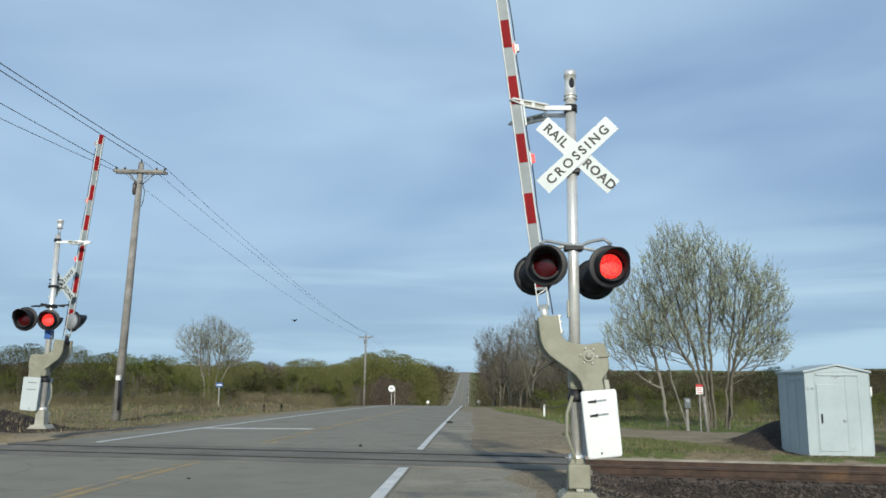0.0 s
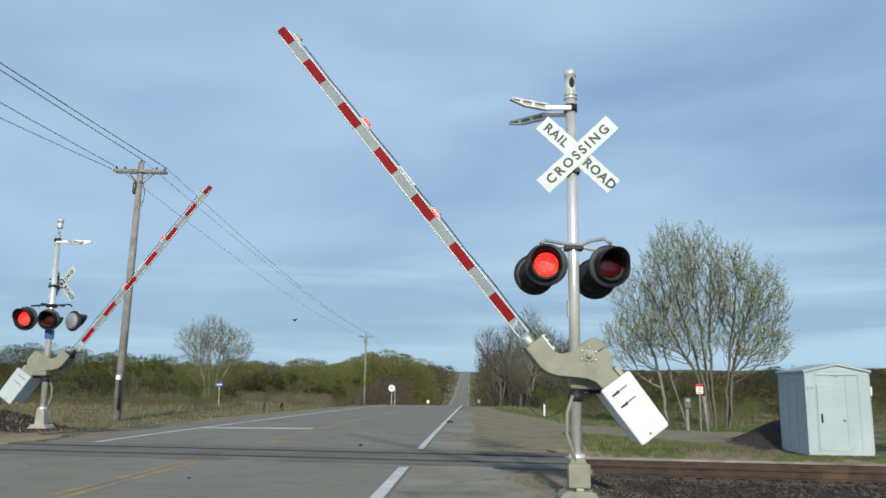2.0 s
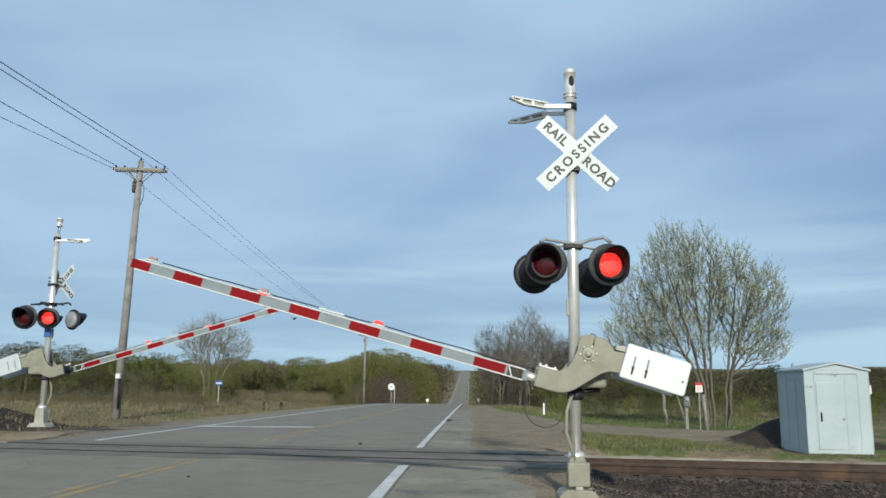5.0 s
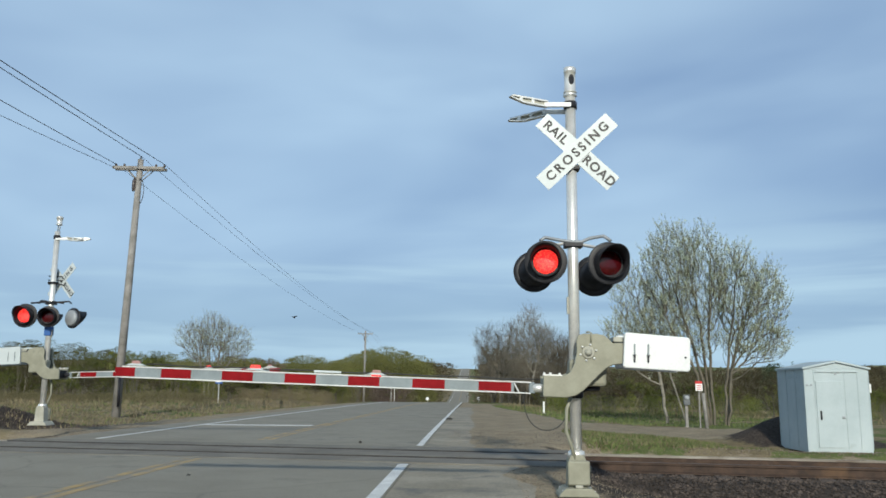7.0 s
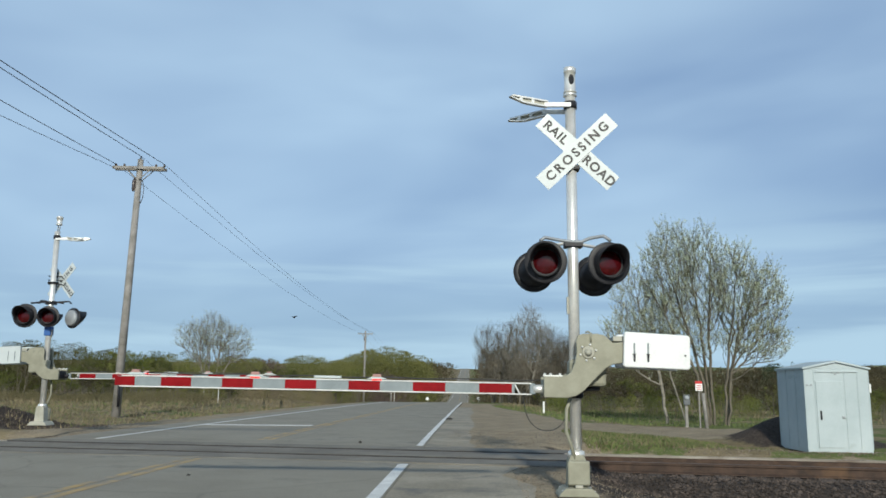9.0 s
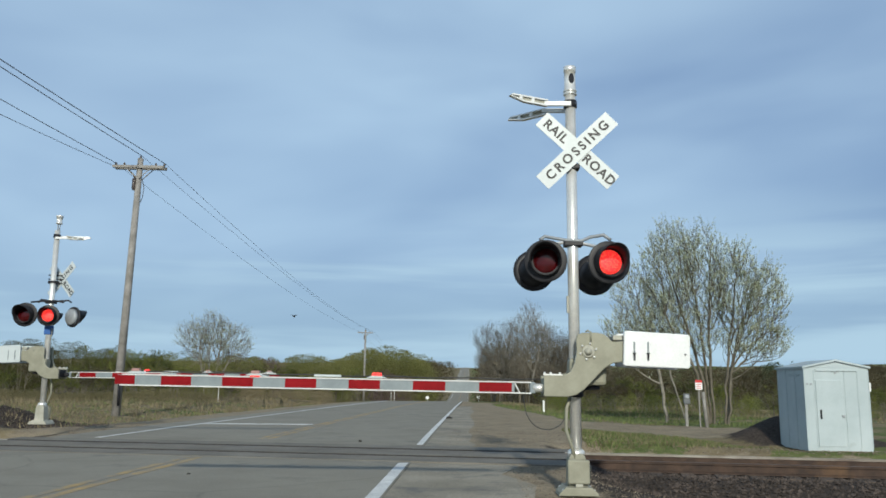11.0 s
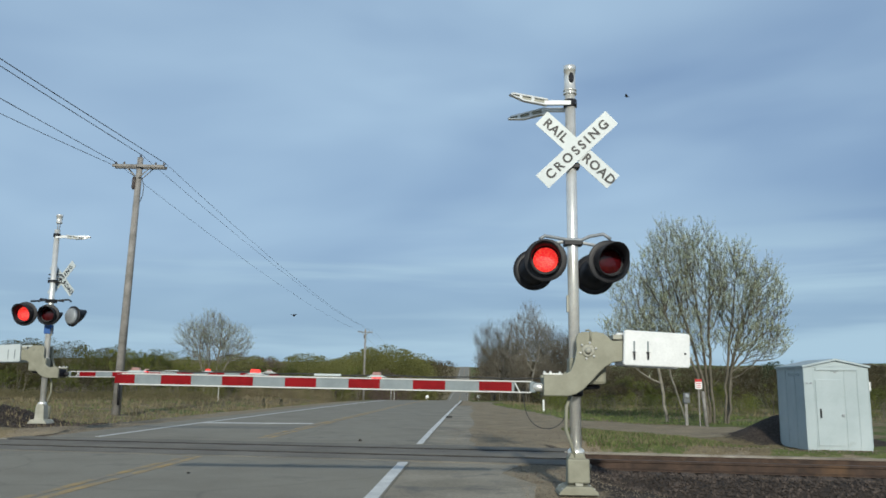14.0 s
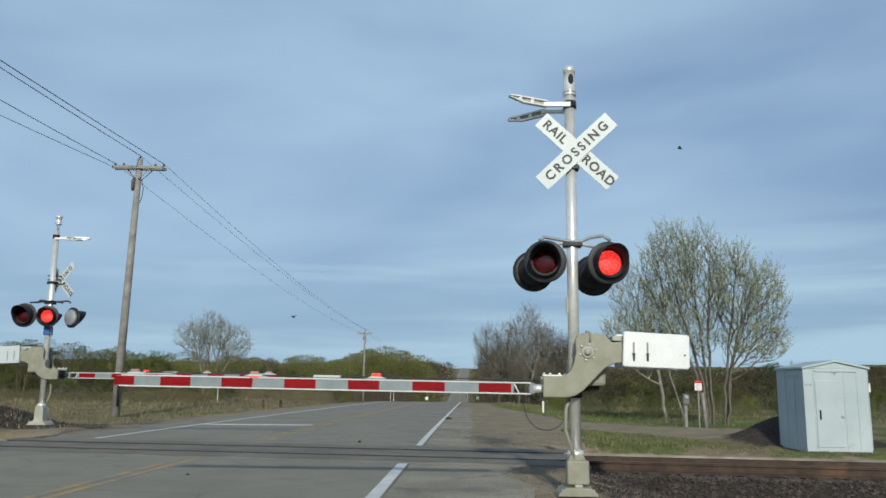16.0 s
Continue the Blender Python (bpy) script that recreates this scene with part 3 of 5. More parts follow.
FARY = [(y, 0.0) for y, _ in FAR_ROWS if y >= 24]
marking(-1.14, 0.16, ys(-10, 13.6, 3), WHITE_LINE, "edge_line")
marking(-1.14, 0.13, [(17.7, 0.0), (20, 0)] + FARY, WHITE_LINE, "edge_line")
marking(-8.75, 0.13, [(19.0, 0.0)] + FARY, WHITE_LINE, "edge_line")
for dx in (-0.11, 0.11):
    marking(ROAD_C + dx, 0.13, ys(-10, 14.2, 3), YELLOW_LINE, "centre_line")
    marking(ROAD_C + dx, 0.13, [(19.2, 0.0), (21, 0)] + FARY, YELLOW_LINE, "centre_line")
strip("stop_line", -8.65, -5.15, [(26.2, 0.0), (26.62, 0.0)], WHITE_LINE, z0=0.004, thick=0.006, parent=road)


# ---- track ----
def rail_ob(off):
    """One rail: foot, web and head, laid across the place along the skewed line."""
    prof = [(-0.07, -0.18), (0.07, -0.18), (0.07, -0.165), (0.012, -0.14), (0.012, -0.05), (0.036, -0.04), (0.036, -0.004), (0.03, 0.0), (-0.03, 0.0), (-0.036, -0.004), (-0.036, -0.04), (-0.012, -0.05), (-0.012, -0.14), (-0.07, -0.165)]
    bm = bmesh.new()
    ends = []
    for x in (-220, -10.3, 1.75, 220):
        ends.append([bm.verts.new((x, TRACK_Y + off + SKEW * x + p, 0.012 + q)) for p, q in prof])
    n = len(prof)
    for e in range(3):
        for i in range(n):
            f = bm.faces.new((ends[e][i], ends[e][(i + 1) % n], ends[e + 1][(i + 1) % n], ends[e + 1][i]))
            # on the far rail the painted glint also covers the head's near edge
            f.material_index = 2 if e == 1 else (1 if i in (7, 8) or i == 9 and off > 0 else 0)
    bm.faces.new(ends[0])
    bm.faces.new(ends[3][::-1])
    bmesh.ops.recalc_face_normals(bm, faces=bm.faces[:])
    ob = mesh_ob("rail", bm, [RUST, RAIL_HEAD_GLINT if off > 0 else DULL_HEAD, TAR_AND_SHADE])
    return tagged(ob, "rusty steel rail with a polished running face, its glint painted pale" if off > 0 else "rusty steel rail with a dull brown head", "rail", "rails of the track", "structure")


for off in (-0.755, 0.755):
    rail_ob(off)


def build_ties():
    me = None
    ang = math.degrees(math.atan(SKEW))
    for i in range(-60, 70):
        x = i * 0.53
        if ROAD_L - 0.5 < x < 1.9:
            continue
        if me is None:
            bm = box(-0.115, -1.3, -0.12, 0.115, 1.3, 0.0, bevel=0.012)
            me = bpy.data.meshes.new("tie")
            bm.to_mesh(me)
            bm.free()
            me.materials.append(TIE)
        ob = new("tie", me)
        ob.parent = track
        ob.matrix_basis = pose(x, TRACK_Y + SKEW * x, -0.165 + random.uniform(-0.01, 0.005), 0, 0, ang + random.uniform(-1, 1))


track = empty("track_bed", Matrix(), "old wooden ties bedded in ballast", "railway track", kind="structure")


# ---- crossing signal ----
CABLE = (-0.11, -0.06, 1.1)
PX, PZ = 0.125, 1.67   # the gate's pivot on the mast


def lamp_head(sig, x, y, z, face, turn, size, back, label, flat=False):
    """A flashing lamp: housing, round background, hood, lens and the glowing lamp face."""
    head = part("lamp_head", lathe([(-0.11, 0.02), (-0.105, 0.17), (-0.08, 0.2), (-0.012, 0.21)] if flat else [(-0.2, 0.03), (-0.19, 0.09), (-0.12, 0.165), (-0.02, 0.19), (-0.012, 0.2)], (0, 0, 0), (0, -1, 0), 28), back, sig)
    head.matrix_basis = pose(x, y, z, 0, 0, (0 if face < 0 else 180) + turn) @ Matrix.Diagonal((size, size, size, 1))
    tagged(head, label)
    part("background", lathe([(-0.012, 0.2), (-0.012, 0.262), (0.006, 0.262), (0.01, 0.255), (0.01, 0.2)], (0, 0, 0), (0, -1, 0), 36), BLACK, head)
    bm = bmesh.new()
    n, rings = 40, []
    for k in range(n):
        a = 2 * math.pi * k / n
        top = 0.5 + 0.5 * math.cos(a)
        deep = 0.09 + 0.25 * top ** 1.2
        c, s = math.cos(a), math.sin(a)
        rings.append([bm.verts.new((s * r, -d, c * r)) for r, d in ((0.198, 0.0), (0.19, deep), (0.178, deep), (0.172, 0.0))])
    for k in range(n):
        a, b = rings[k], rings[(k + 1) % n]
        for i in range(3):
            bm.faces.new((a[i], a[i + 1], b[i + 1], b[i])).smooth = True
    bmesh.ops.recalc_face_normals(bm, faces=bm.faces[:])
    part("hood", bm, BLACK, head)
    part("lens", lathe([(-0.02, 0.172), (0.004, 0.17), (0.02, 0.12), (0.027, 0.05), (0.028, 0.0)], (0, 0, 0), (0, -1, 0), 28), LENS, head, "dark red lens")
    bm = lathe([(-0.012, 0.15), (0.002, 0.15), (0.012, 0.1), (0.016, 0.0)], (0, 0, 0), (0, -1, 0), 28)
    for k in range(60):
        a, r = k * 2.39996, 0.142 * math.sqrt((k + 0.5) / 60)
        h = 0.016 - 0.6 * r * r
        add_lathe(bm, [(h - 0.004, 0.007), (h + 0.003, 0.006), (h + 0.005, 0.002)], (math.cos(a) * r, 0, math.sin(a) * r), (0, -1, 0), 6)
    glow = part("lamp_face", bm, GLOW, head, "red light-emitting lamp face")
    return glow


def blade(sig, m, words):
    b = part("blade", box(-0.61, -0.004, -0.114, 0.61, 0.004, 0.114), SIGNWHITE, sig, "white crossbuck blade with black letters")
    b.matrix_basis = m
    for text, x, gap in words:
        lettering(text, 0.165, pose(x, -0.0055, -0.004, 90, 0, 0), LETTER, b, gap)
        lettering(text, 0.165, pose(x, 0.0055, -0.004, 90, 0, 180), LETTER, b, gap)


ARM_RED = ((-5.72, -5.475), (-5.15, -4.78), (-4.4, -4.02), (-3.63, -3.25), (-2.857, -2.478), (-2.08, -1.69), (-1.285, -0.895))


def build_gate(sig, y):
    """The turning gate: two cast side plates, counterweights and the striped arm. Its origin is the pivot."""
    outline = [(-0.524, -0.29), (-0.524, -0.537), (-0.24, -0.537), (-0.14, -0.51), (-0.05, -0.45), (0.1, -0.29), (0.2, -0.19), (0.29, -0.135), (0.42, -0.115), (0.42, 0.13), (0.29, 0.12), (0.24, 0.17), (0.19, 0.21), (0.1, 0.226), (-0.06, 0.222), (-0.12, 0.2), (-0.142, 0.14), (-0.136, -0.01), (-0.165, -0.14), (-0.21, -0.24), (-0.28, -0.285)]
    g = part("gate", plate(outline, -0.24, -0.17, 0.012), CAST, sig, "khaki cast gate with striped arm and white counterweights")
    part("side_plate", plate(outline, 0.17, 0.23, 0.012), CAST, g, "khaki cast side plate")
    for k in range(6):
        a = k * math.pi / 3 + 0.3
        part("bolt", lathe([(0, 0.016), (0.018, 0.014), (0.022, 0.004)], (0.095 * math.cos(a), -0.238, 0.095 * math.sin(a)), (0, -1, 0), 8), GALV, g)
    part("pivot_ring", lathe([(0, 0.075), (0.012, 0.075), (0.014, 0.06)], (0, -0.238, 0), (0, -1, 0), 20), GREYCAST, g)
    part("pivot_hub", lathe([(0, 0.05), (0.02, 0.048), (0.022, 0.035), (0.05, 0.032), (0.055, 0.01)], (0, -0.238, 0), (0, -1, 0), 20), GREYCAST, g)
    part("pivot_shaft", lathe([(0, 0.04), (0.42, 0.04)], (0, 0.2, 0), (0, -1, 0), 16), CAST, g)
    part("lifting_strap", tube([(0.03, -0.25, 0.12), (0.03, -0.25, 0.23), (0.0, -0.24, 0.245), (-0.03, -0.24, 0.235)], 0.012, 6), CAST, g)
    w = [(0.4, -0.145), (0.42, -0.165), (1.155, -0.185), (1.178, -0.16), (1.183, 0.19), (1.158, 0.215), (0.435, 0.25), (0.415, 0.23)]
    for y0, y1, s in ((-0.31, -0.245, 1.0), (0.235, 0.3, 1.0)):
        part("counterweight", plate([(x, z) for x, z in w], y0, y1, 0.015), WHITE, g, "white counterweight plate")
        for x in (0.53, 0.69):
            f = y0 - 0.003 if y0 < 0 else y1
            part("slot", box(x - 0.011, f, -0.1, x + 0.011, f + 0.004, 0.12, bevel=0.001), GREYTAPE, g)
            part("bolt", plate([(x - 0.024, -0.008), (x - 0.013, -0.02), (x - 0.011, -0.09), (x + 0.007, -0.093), (x + 0.01, -0.02), (x + 0.02, -0.006)], f - 0.022, f + 0.002, 0.004), BLACK, g, "dark clamp bolt")
        part("bolt", lathe([(0, 0.012), (0.02, 0.01)], (1.12, (y0 if y0 < 0 else y1), -0.02), (0, -1 if y0 < 0 else 1, 0), 6), BLACK, g)
    part("weight_bracket", box(0.3, -0.2, 0.14, 0.5, 0.2, 0.2, bevel=0.01), GREYCAST, g)
    part("arm_socket", box(-0.52, -0.17, -0.5, -0.42, 0.17, -0.32, bevel=0.01), CAST, g)
    bm = lathe([(0, 0.045), (0.03, 0.05), (0.09, 0.05), (0.12, 0.03)], (-0.52, -0.1, -0.438), (-1, 0, 0), 14)
    part("arm_clamp", bm, GALV, g)
    for x in (-0.51, -0.44, -0.33):
        part("bolt", lathe([(0, 0.016), (0.03, 0.014)], (x, -0.2, -0.28), (0, 0, 1), 6), GALV, g)
    part("clamp_plate", box(-0.53, -0.23, -0.29, -0.3, -0.17, -0.272, bevel=0.004), GALV, g)
    # the arm: two white edge rails and a taped face
    ya = -0.1
    part("arm_beam", box(-5.7, ya - 0.018, -0.499, -0.86, ya + 0.018, -0.379, bevel=0.006), GREYTAPE, g, "silver reflective arm face")
    for z in (-0.503, -0.375):
        part("edge_rail", box(-5.66 + (0.02 if z > -0.42 else -0.0), ya - 0.026, z - 0.0075, -0.86, ya + 0.026, z + 0.0075, bevel=0.004), EDGEWHITE, g, "white edge rail")
    for z in (-0.503, -0.375):
        part("arm_strut", box(-0.87, ya - 0.02, z - 0.0075, -0.66, ya + 0.02, z + 0.0075, bevel=0.004), EDGEWHITE, g, "white strut at the arm's root")
    part("root_brace", tube([(-0.865, ya, -0.38), (-0.8, ya, -0.497)], 0.009, 6), EDGEWHITE, g)
    part("root_plate", box(-0.68, ya - 0.022, -0.505, -0.61, ya + 0.022, -0.373, bevel=0.012), GREYTAPE, g)
    for a, b in ARM_RED:
        for yy in (ya - 0.0215, ya + 0.0185):
            part("stripe", box(a, yy, -0.493, b, yy + 0.003, -0.385), REDTAPE, g, "dark red reflective stripe")
    pts, x = [], -0.55
    while x > -5.4:
        pts.append((x, ya + 0.01, -0.348 + 0.012 * abs(math.sin(x * 3.3))))
        x -= 0.15
    part("arm_cable", tube(pts, 0.008, 5), RUBBER, g, "black cable along the arm")
    for x in (-5.475, -4.0, -2.52):
        o = (x, ya, -0.34)
        part("lamp_base", plate([(x - 0.13, -0.36), (x + 0.13, -0.36), (x + 0.1, -0.35), (x + 0.065, -0.335), (x - 0.065, -0.335), (x - 0.1, -0.35)], ya - 0.03, ya + 0.03, 0.004), SIGNWHITE, g, "white lamp base")
        part("arm_lens", plate([(x - 0.055, -0.334), (x + 0.055, -0.334), (x + 0.045, -0.3), (x - 0.045, -0.3)], ya - 0.026, ya + 0.026, 0.006), ARMLENS, g, "pale red arm lamp lens")
    part("junction_box", box(-3.28, ya - 0.025, -0.359, -2.95, ya + 0.025, -0.33, bevel=0.008), SIGNWHITE, g)
    g.matrix_basis = pose(PX, y, PZ)
    # flashing arm lamps
    lamps = []
    for x in (-4.0, -2.52):
        lamps.append((part("arm_lamp_face", plate([(x - 0.06, -0.336), (x + 0.06, -0.336), (x + 0.05, -0.297), (x - 0.05, -0.297)], ya - 0.029, ya + 0.029, 0.004), GLOW, g, "glowing red arm lamp"), x))
    return g, lamps


def crossing_signal(m, label, far=False):
    """A mast with crossbuck, four flashing lamps, bell, arm rest and a turning gate. Its front looks along -y."""
    sig = empty("crossing_signal", m, label, "crossing signal", "crossing signals")
    part("mast", tube([(0, 0, 0.4), (0, 0, 4.86 if far else 5.02)], 0.068, 20), GALV, sig, "silver steel mast")
    part("base_casting", plate([(-0.2, 0.0), (0.2, 0.0), (0.19, 0.05), (0.12, 0.1), (0.105, 0.4), (0.08, 0.47), (-0.08, 0.47), (-0.105, 0.4), (-0.12, 0.1), (-0.19, 0.05)], -0.12, 0.12, 0.02), GREYCAST if far else CAST, sig, "grey cast base")
    part("base_flange", plate([(-0.235, 0.0), (0.235, 0.0), (0.225, 0.035), (0.15, 0.1), (-0.15, 0.1), (-0.225, 0.035)], -0.23, 0.2, 0.01), GREYCAST if far else CAST, sig)
    part("terminal_clasp", box(-0.04, -0.215, 0.1, 0.05, -0.15, 0.135, bevel=0.008), GREYCAST, sig)
    part("junction_box", box(-0.125, -0.2, 0.13, 0.135, -0.12, 0.41, bevel=0.02), CAST, sig, "khaki terminal box")
    part("mast_clamp", lathe([(0.42, 0.1), (0.5, 0.1), (0.52, 0.075)], (0, 0, 0), (0, 0, 1), 18), GALV, sig)
    for x, y in ((-0.18, -0.18), (0.18, -0.18), (-0.18, 0.18), (0.18, 0.18)):
        part("anchor_bolt", lathe([(0.035, 0.016), (0.075, 0.014)], (x, y, 0), (0, 0, 1), 6), GALV, sig)
    # bell
    if far:
        bell = part("bell", lathe([(5.03, 0.06), (5.035, 0.078), (5.06, 0.078), (5.065, 0.07), (5.2, 0.074), (5.205, 0.084), (5.25, 0.086), (5.256, 0.07)], (-0.03, 0, 0), (0, 0, 1), 22), GALV, sig, "grey cylindrical bell")
        for sx in (-0.06, 0.0):
            part("bell_leg", tube([(sx * 0.6, 0, 4.85), (sx, 0, 5.04)], 0.014, 6), GREYBOX, bell)
    else:
        bell = part("bell", lathe([(4.95, 0.07), (4.96, 0.088), (4.975, 0.088), (4.985, 0.07), (5.0, 0.07), (5.005, 0.086), (5.02, 0.086), (5.03, 0.073), (5.27, 0.073), (5.275, 0.08), (5.34, 0.08), (5.342, 0.076), (5.342, 0.004)], (0, 0, 0), (0, 0, 1), 22), GALV, sig, "grey cylindrical bell")
        hole = part("sound_opening", lathe([(0.03, 0.07), (0.0745, 0.07), (0.0765, 0.06)], (0, 0, 0), (0.2, -1, 0), 20), BLACK, bell)
        hole.matrix_basis = pose(0.006, -0.003, 5.165) @ Matrix.Diagonal((0.5, 1, 1, 1))
    # arm rest fork
    fz = -0.12 if far else 0.0
    part("fork_arm", box(-0.34, -0.1, 4.79 + fz, 0.0, -0.06, 4.85 + fz, bevel=0.006), WHITE, sig, "white fork arm")
    part("fork_arm", box(-0.36, 0.05, 4.75 + fz, 0.0, 0.09, 4.805 + fz, bevel=0.006), WHITE, sig, "white fork arm")
    for s, z0, z1 in (((-1, 4.68, 4.69), (1, 4.67, 4.6)) if far else ((-1, 4.825, 4.875), (1, 4.77, 4.69))):
        bm = plate([(-0.8, 0.0), (-0.77, 0.034), (-0.3, 0.04), (-0.3, -0.04), (-0.6, -0.04)], -0.004, 0.004, 0.001)
        prong = part("prong", bm, GREYCAST, sig, "grey channel-shaped fork prong")
        part("rim", plate([(-0.805, 0.012), (-0.77, 0.042), (-0.3, 0.046), (-0.3, 0.024), (-0.76, 0.02)], -0.03, 0.03, 0.003), GALV, prong)
        part("rim", plate([(-0.81, 0.006), (-0.78, 0.012), (-0.6, -0.024), (-0.3, -0.022), (-0.3, -0.046), (-0.61, -0.046)], -0.03, 0.03, 0.003), GALV, prong)
        for x in (-0.66, -0.5):
            part("web", box(x - 0.02, -0.026, -0.03, x + 0.02, 0.026, 0.03), GALV, prong)
        prong.matrix_basis = Matrix.Translation((-0.3, s * 0.08, z0)) @ pose(0, 0, 0, 0, math.degrees(math.atan2(z1 - z0, 0.48)), s * -14) @ Matrix.Translation((0.3, 0, 0))
    part("fork_clamp", lathe([(4.79 + fz, 0.085), (4.88 + fz, 0.085)], (0, 0, 0), (0, 0, 1), 18), BLACK, sig)
    # crossbuck
    part("sign_bracket", box(-0.1, -0.09, 3.5 if far else 3.97, 0.1, 0.08, 3.56 if far else 4.03, bevel=0.006), BLACK, sig)
    if far:
        base = pose(-0.17, -0.11, 3.6, 0, 0, 157) @ Matrix.Diagonal((0.92, 1, 0.92, 1))
        for z in (3.5, 3.6, 3.7):
            part("sign_bracket", tube([(0.1, 0.06, z), (-0.16, -0.09, z + 0.01), (-0.3, -0.09, z - 0.03)], 0.016, 6), BLACK, sig)
    else:
        base = pose(0.065, -0.1, 4.195)
    blade(sig, base @ pose(0, 0, 0, 0, 43.5, 0), (("RAIL", -0.365, 1.12), ("ROAD", 0.37, 1.12)))
    blade(sig, base @ pose(0, -0.012, 0, 0, -43.5, 0), (("CROSSING", 0.0, 1.42),))
    # lamps
    part("crossarm_clamp", box(-0.11, -0.09, 2.98, 0.12, 0.09, 3.06, bevel=0.01), BLACK, sig)
    part("crossarm", tube([(-0.42, -0.2, 3.03), (-0.36, -0.16, 3.08), (-0.1, -0.08, 3.05), (0.1, -0.08, 3.04), (0.2, -0.12, 3.08), (0.36, -0.17, 3.1), (0.44, -0.2, 3.03)], 0.022, 8), BLACK if far else GREYBOX, sig, "bent lamp crossarm")
    part("crossarm", tube([(-0.42, 0.2, 3.0), (-0.1, 0.08, 3.05), (0.1, 0.08, 3.04), (0.42, 0.2, 3.0)], 0.022, 8), BLACK if far else GALV, sig)
    lamps = []
    heads = ((-0.355, -0.2, 2.77, -1, -6, 1.0), (0.415, -0.2, 2.755, -1, 8, 1.0), (-0.47, 0.25, 2.71, 1, 8, 1.0), (0.3, 0.25, 2.66, 1, -12, 1.0))
    if far:
        heads = ((-0.49, -0.2, 2.66, -1, -24, 1.0), (0.12, -0.25, 2.62, -1, -30, 0.88), (-0.1, 0.28, 2.66, 1, 12, 1.0), (0.49, 0.28, 2.68, 1, 4, 1.14))
    for x, y, z, face, turn, size in heads:
        lamps.append(lamp_head(sig, x, y, z, face, turn, size, GREYBOX if far and face < 0 else BLACK, "black round flashing lamp with hood", far and face < 0))
    # fixed gate mechanism between the plates
    part("mechanism", box(-0.08, -0.1, 1.27, 0.37, 0.16, 1.6, bevel=0.045), CAST, sig, "khaki gate mechanism case")
    part("mechanism_clamp", lathe([(1.13, 0.085), (1.15, 0.1), (1.22, 0.1), (1.24, 0.08), (1.3, 0.08)], (0, 0, 0), (0, 0, 1), 18), BLACK, sig)
    part("stop_bar", tube([(0.05, 0.0, 1.21), (0.14, 0.02, 1.24), (0.3, 0.05, 1.25)], 0.026, 8), BLACK, sig, "black buffer bar under the gate")
    part("conduit", tube([(-0.05, -0.1, 1.2), (-0.12, -0.12, 1.0), (-0.13, -0.12, 0.75), (-0.06, -0.11, 0.55), (-0.03, -0.1, 0.42)], 0.022, 8), CAST, sig, "curved conduit")
    loop = [(-0.26 + 0.26 * math.cos(u), -0.06, -0.36 * math.sin(u) ** 0.7 + 0.1 * (u / math.pi) ** 4) for u in (math.pi * k / 18 for k in range(19))]
    cable = part("hanging_cable", tube(loop, 0.0055, 6), RUBBER, sig, "loose black cable to the gate")
    cable.matrix_basis = pose(*CABLE)
    part("mast_label", box(-0.085, -0.03, 2.15, -0.065, 0.03, 2.36, bevel=0.004), GREYCAST, sig)
    gate, arm_lamps = build_gate(sig, -0.06)
    if far:
        gate.scale = (1.045, 1.0, 1.045)
        for c in gate.children:
            if c.name.startswith("counterweight"):
                c.data.materials[0] = SIGNWHITE
            elif c.name.startswith(("arm_clamp", "arm_socket")):
                c.data.materials[0] = BLACK
    return sig, gate, lamps, arm_lamps, cable


near_sig = crossing_signal(pose(1.235, 10.0, 0.0, 0, 0.15, 0), "silver crossing signal mast beside the road shoulder")
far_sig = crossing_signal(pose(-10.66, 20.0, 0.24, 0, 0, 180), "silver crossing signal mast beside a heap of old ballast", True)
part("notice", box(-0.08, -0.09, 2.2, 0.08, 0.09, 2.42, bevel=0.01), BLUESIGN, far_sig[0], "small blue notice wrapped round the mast")


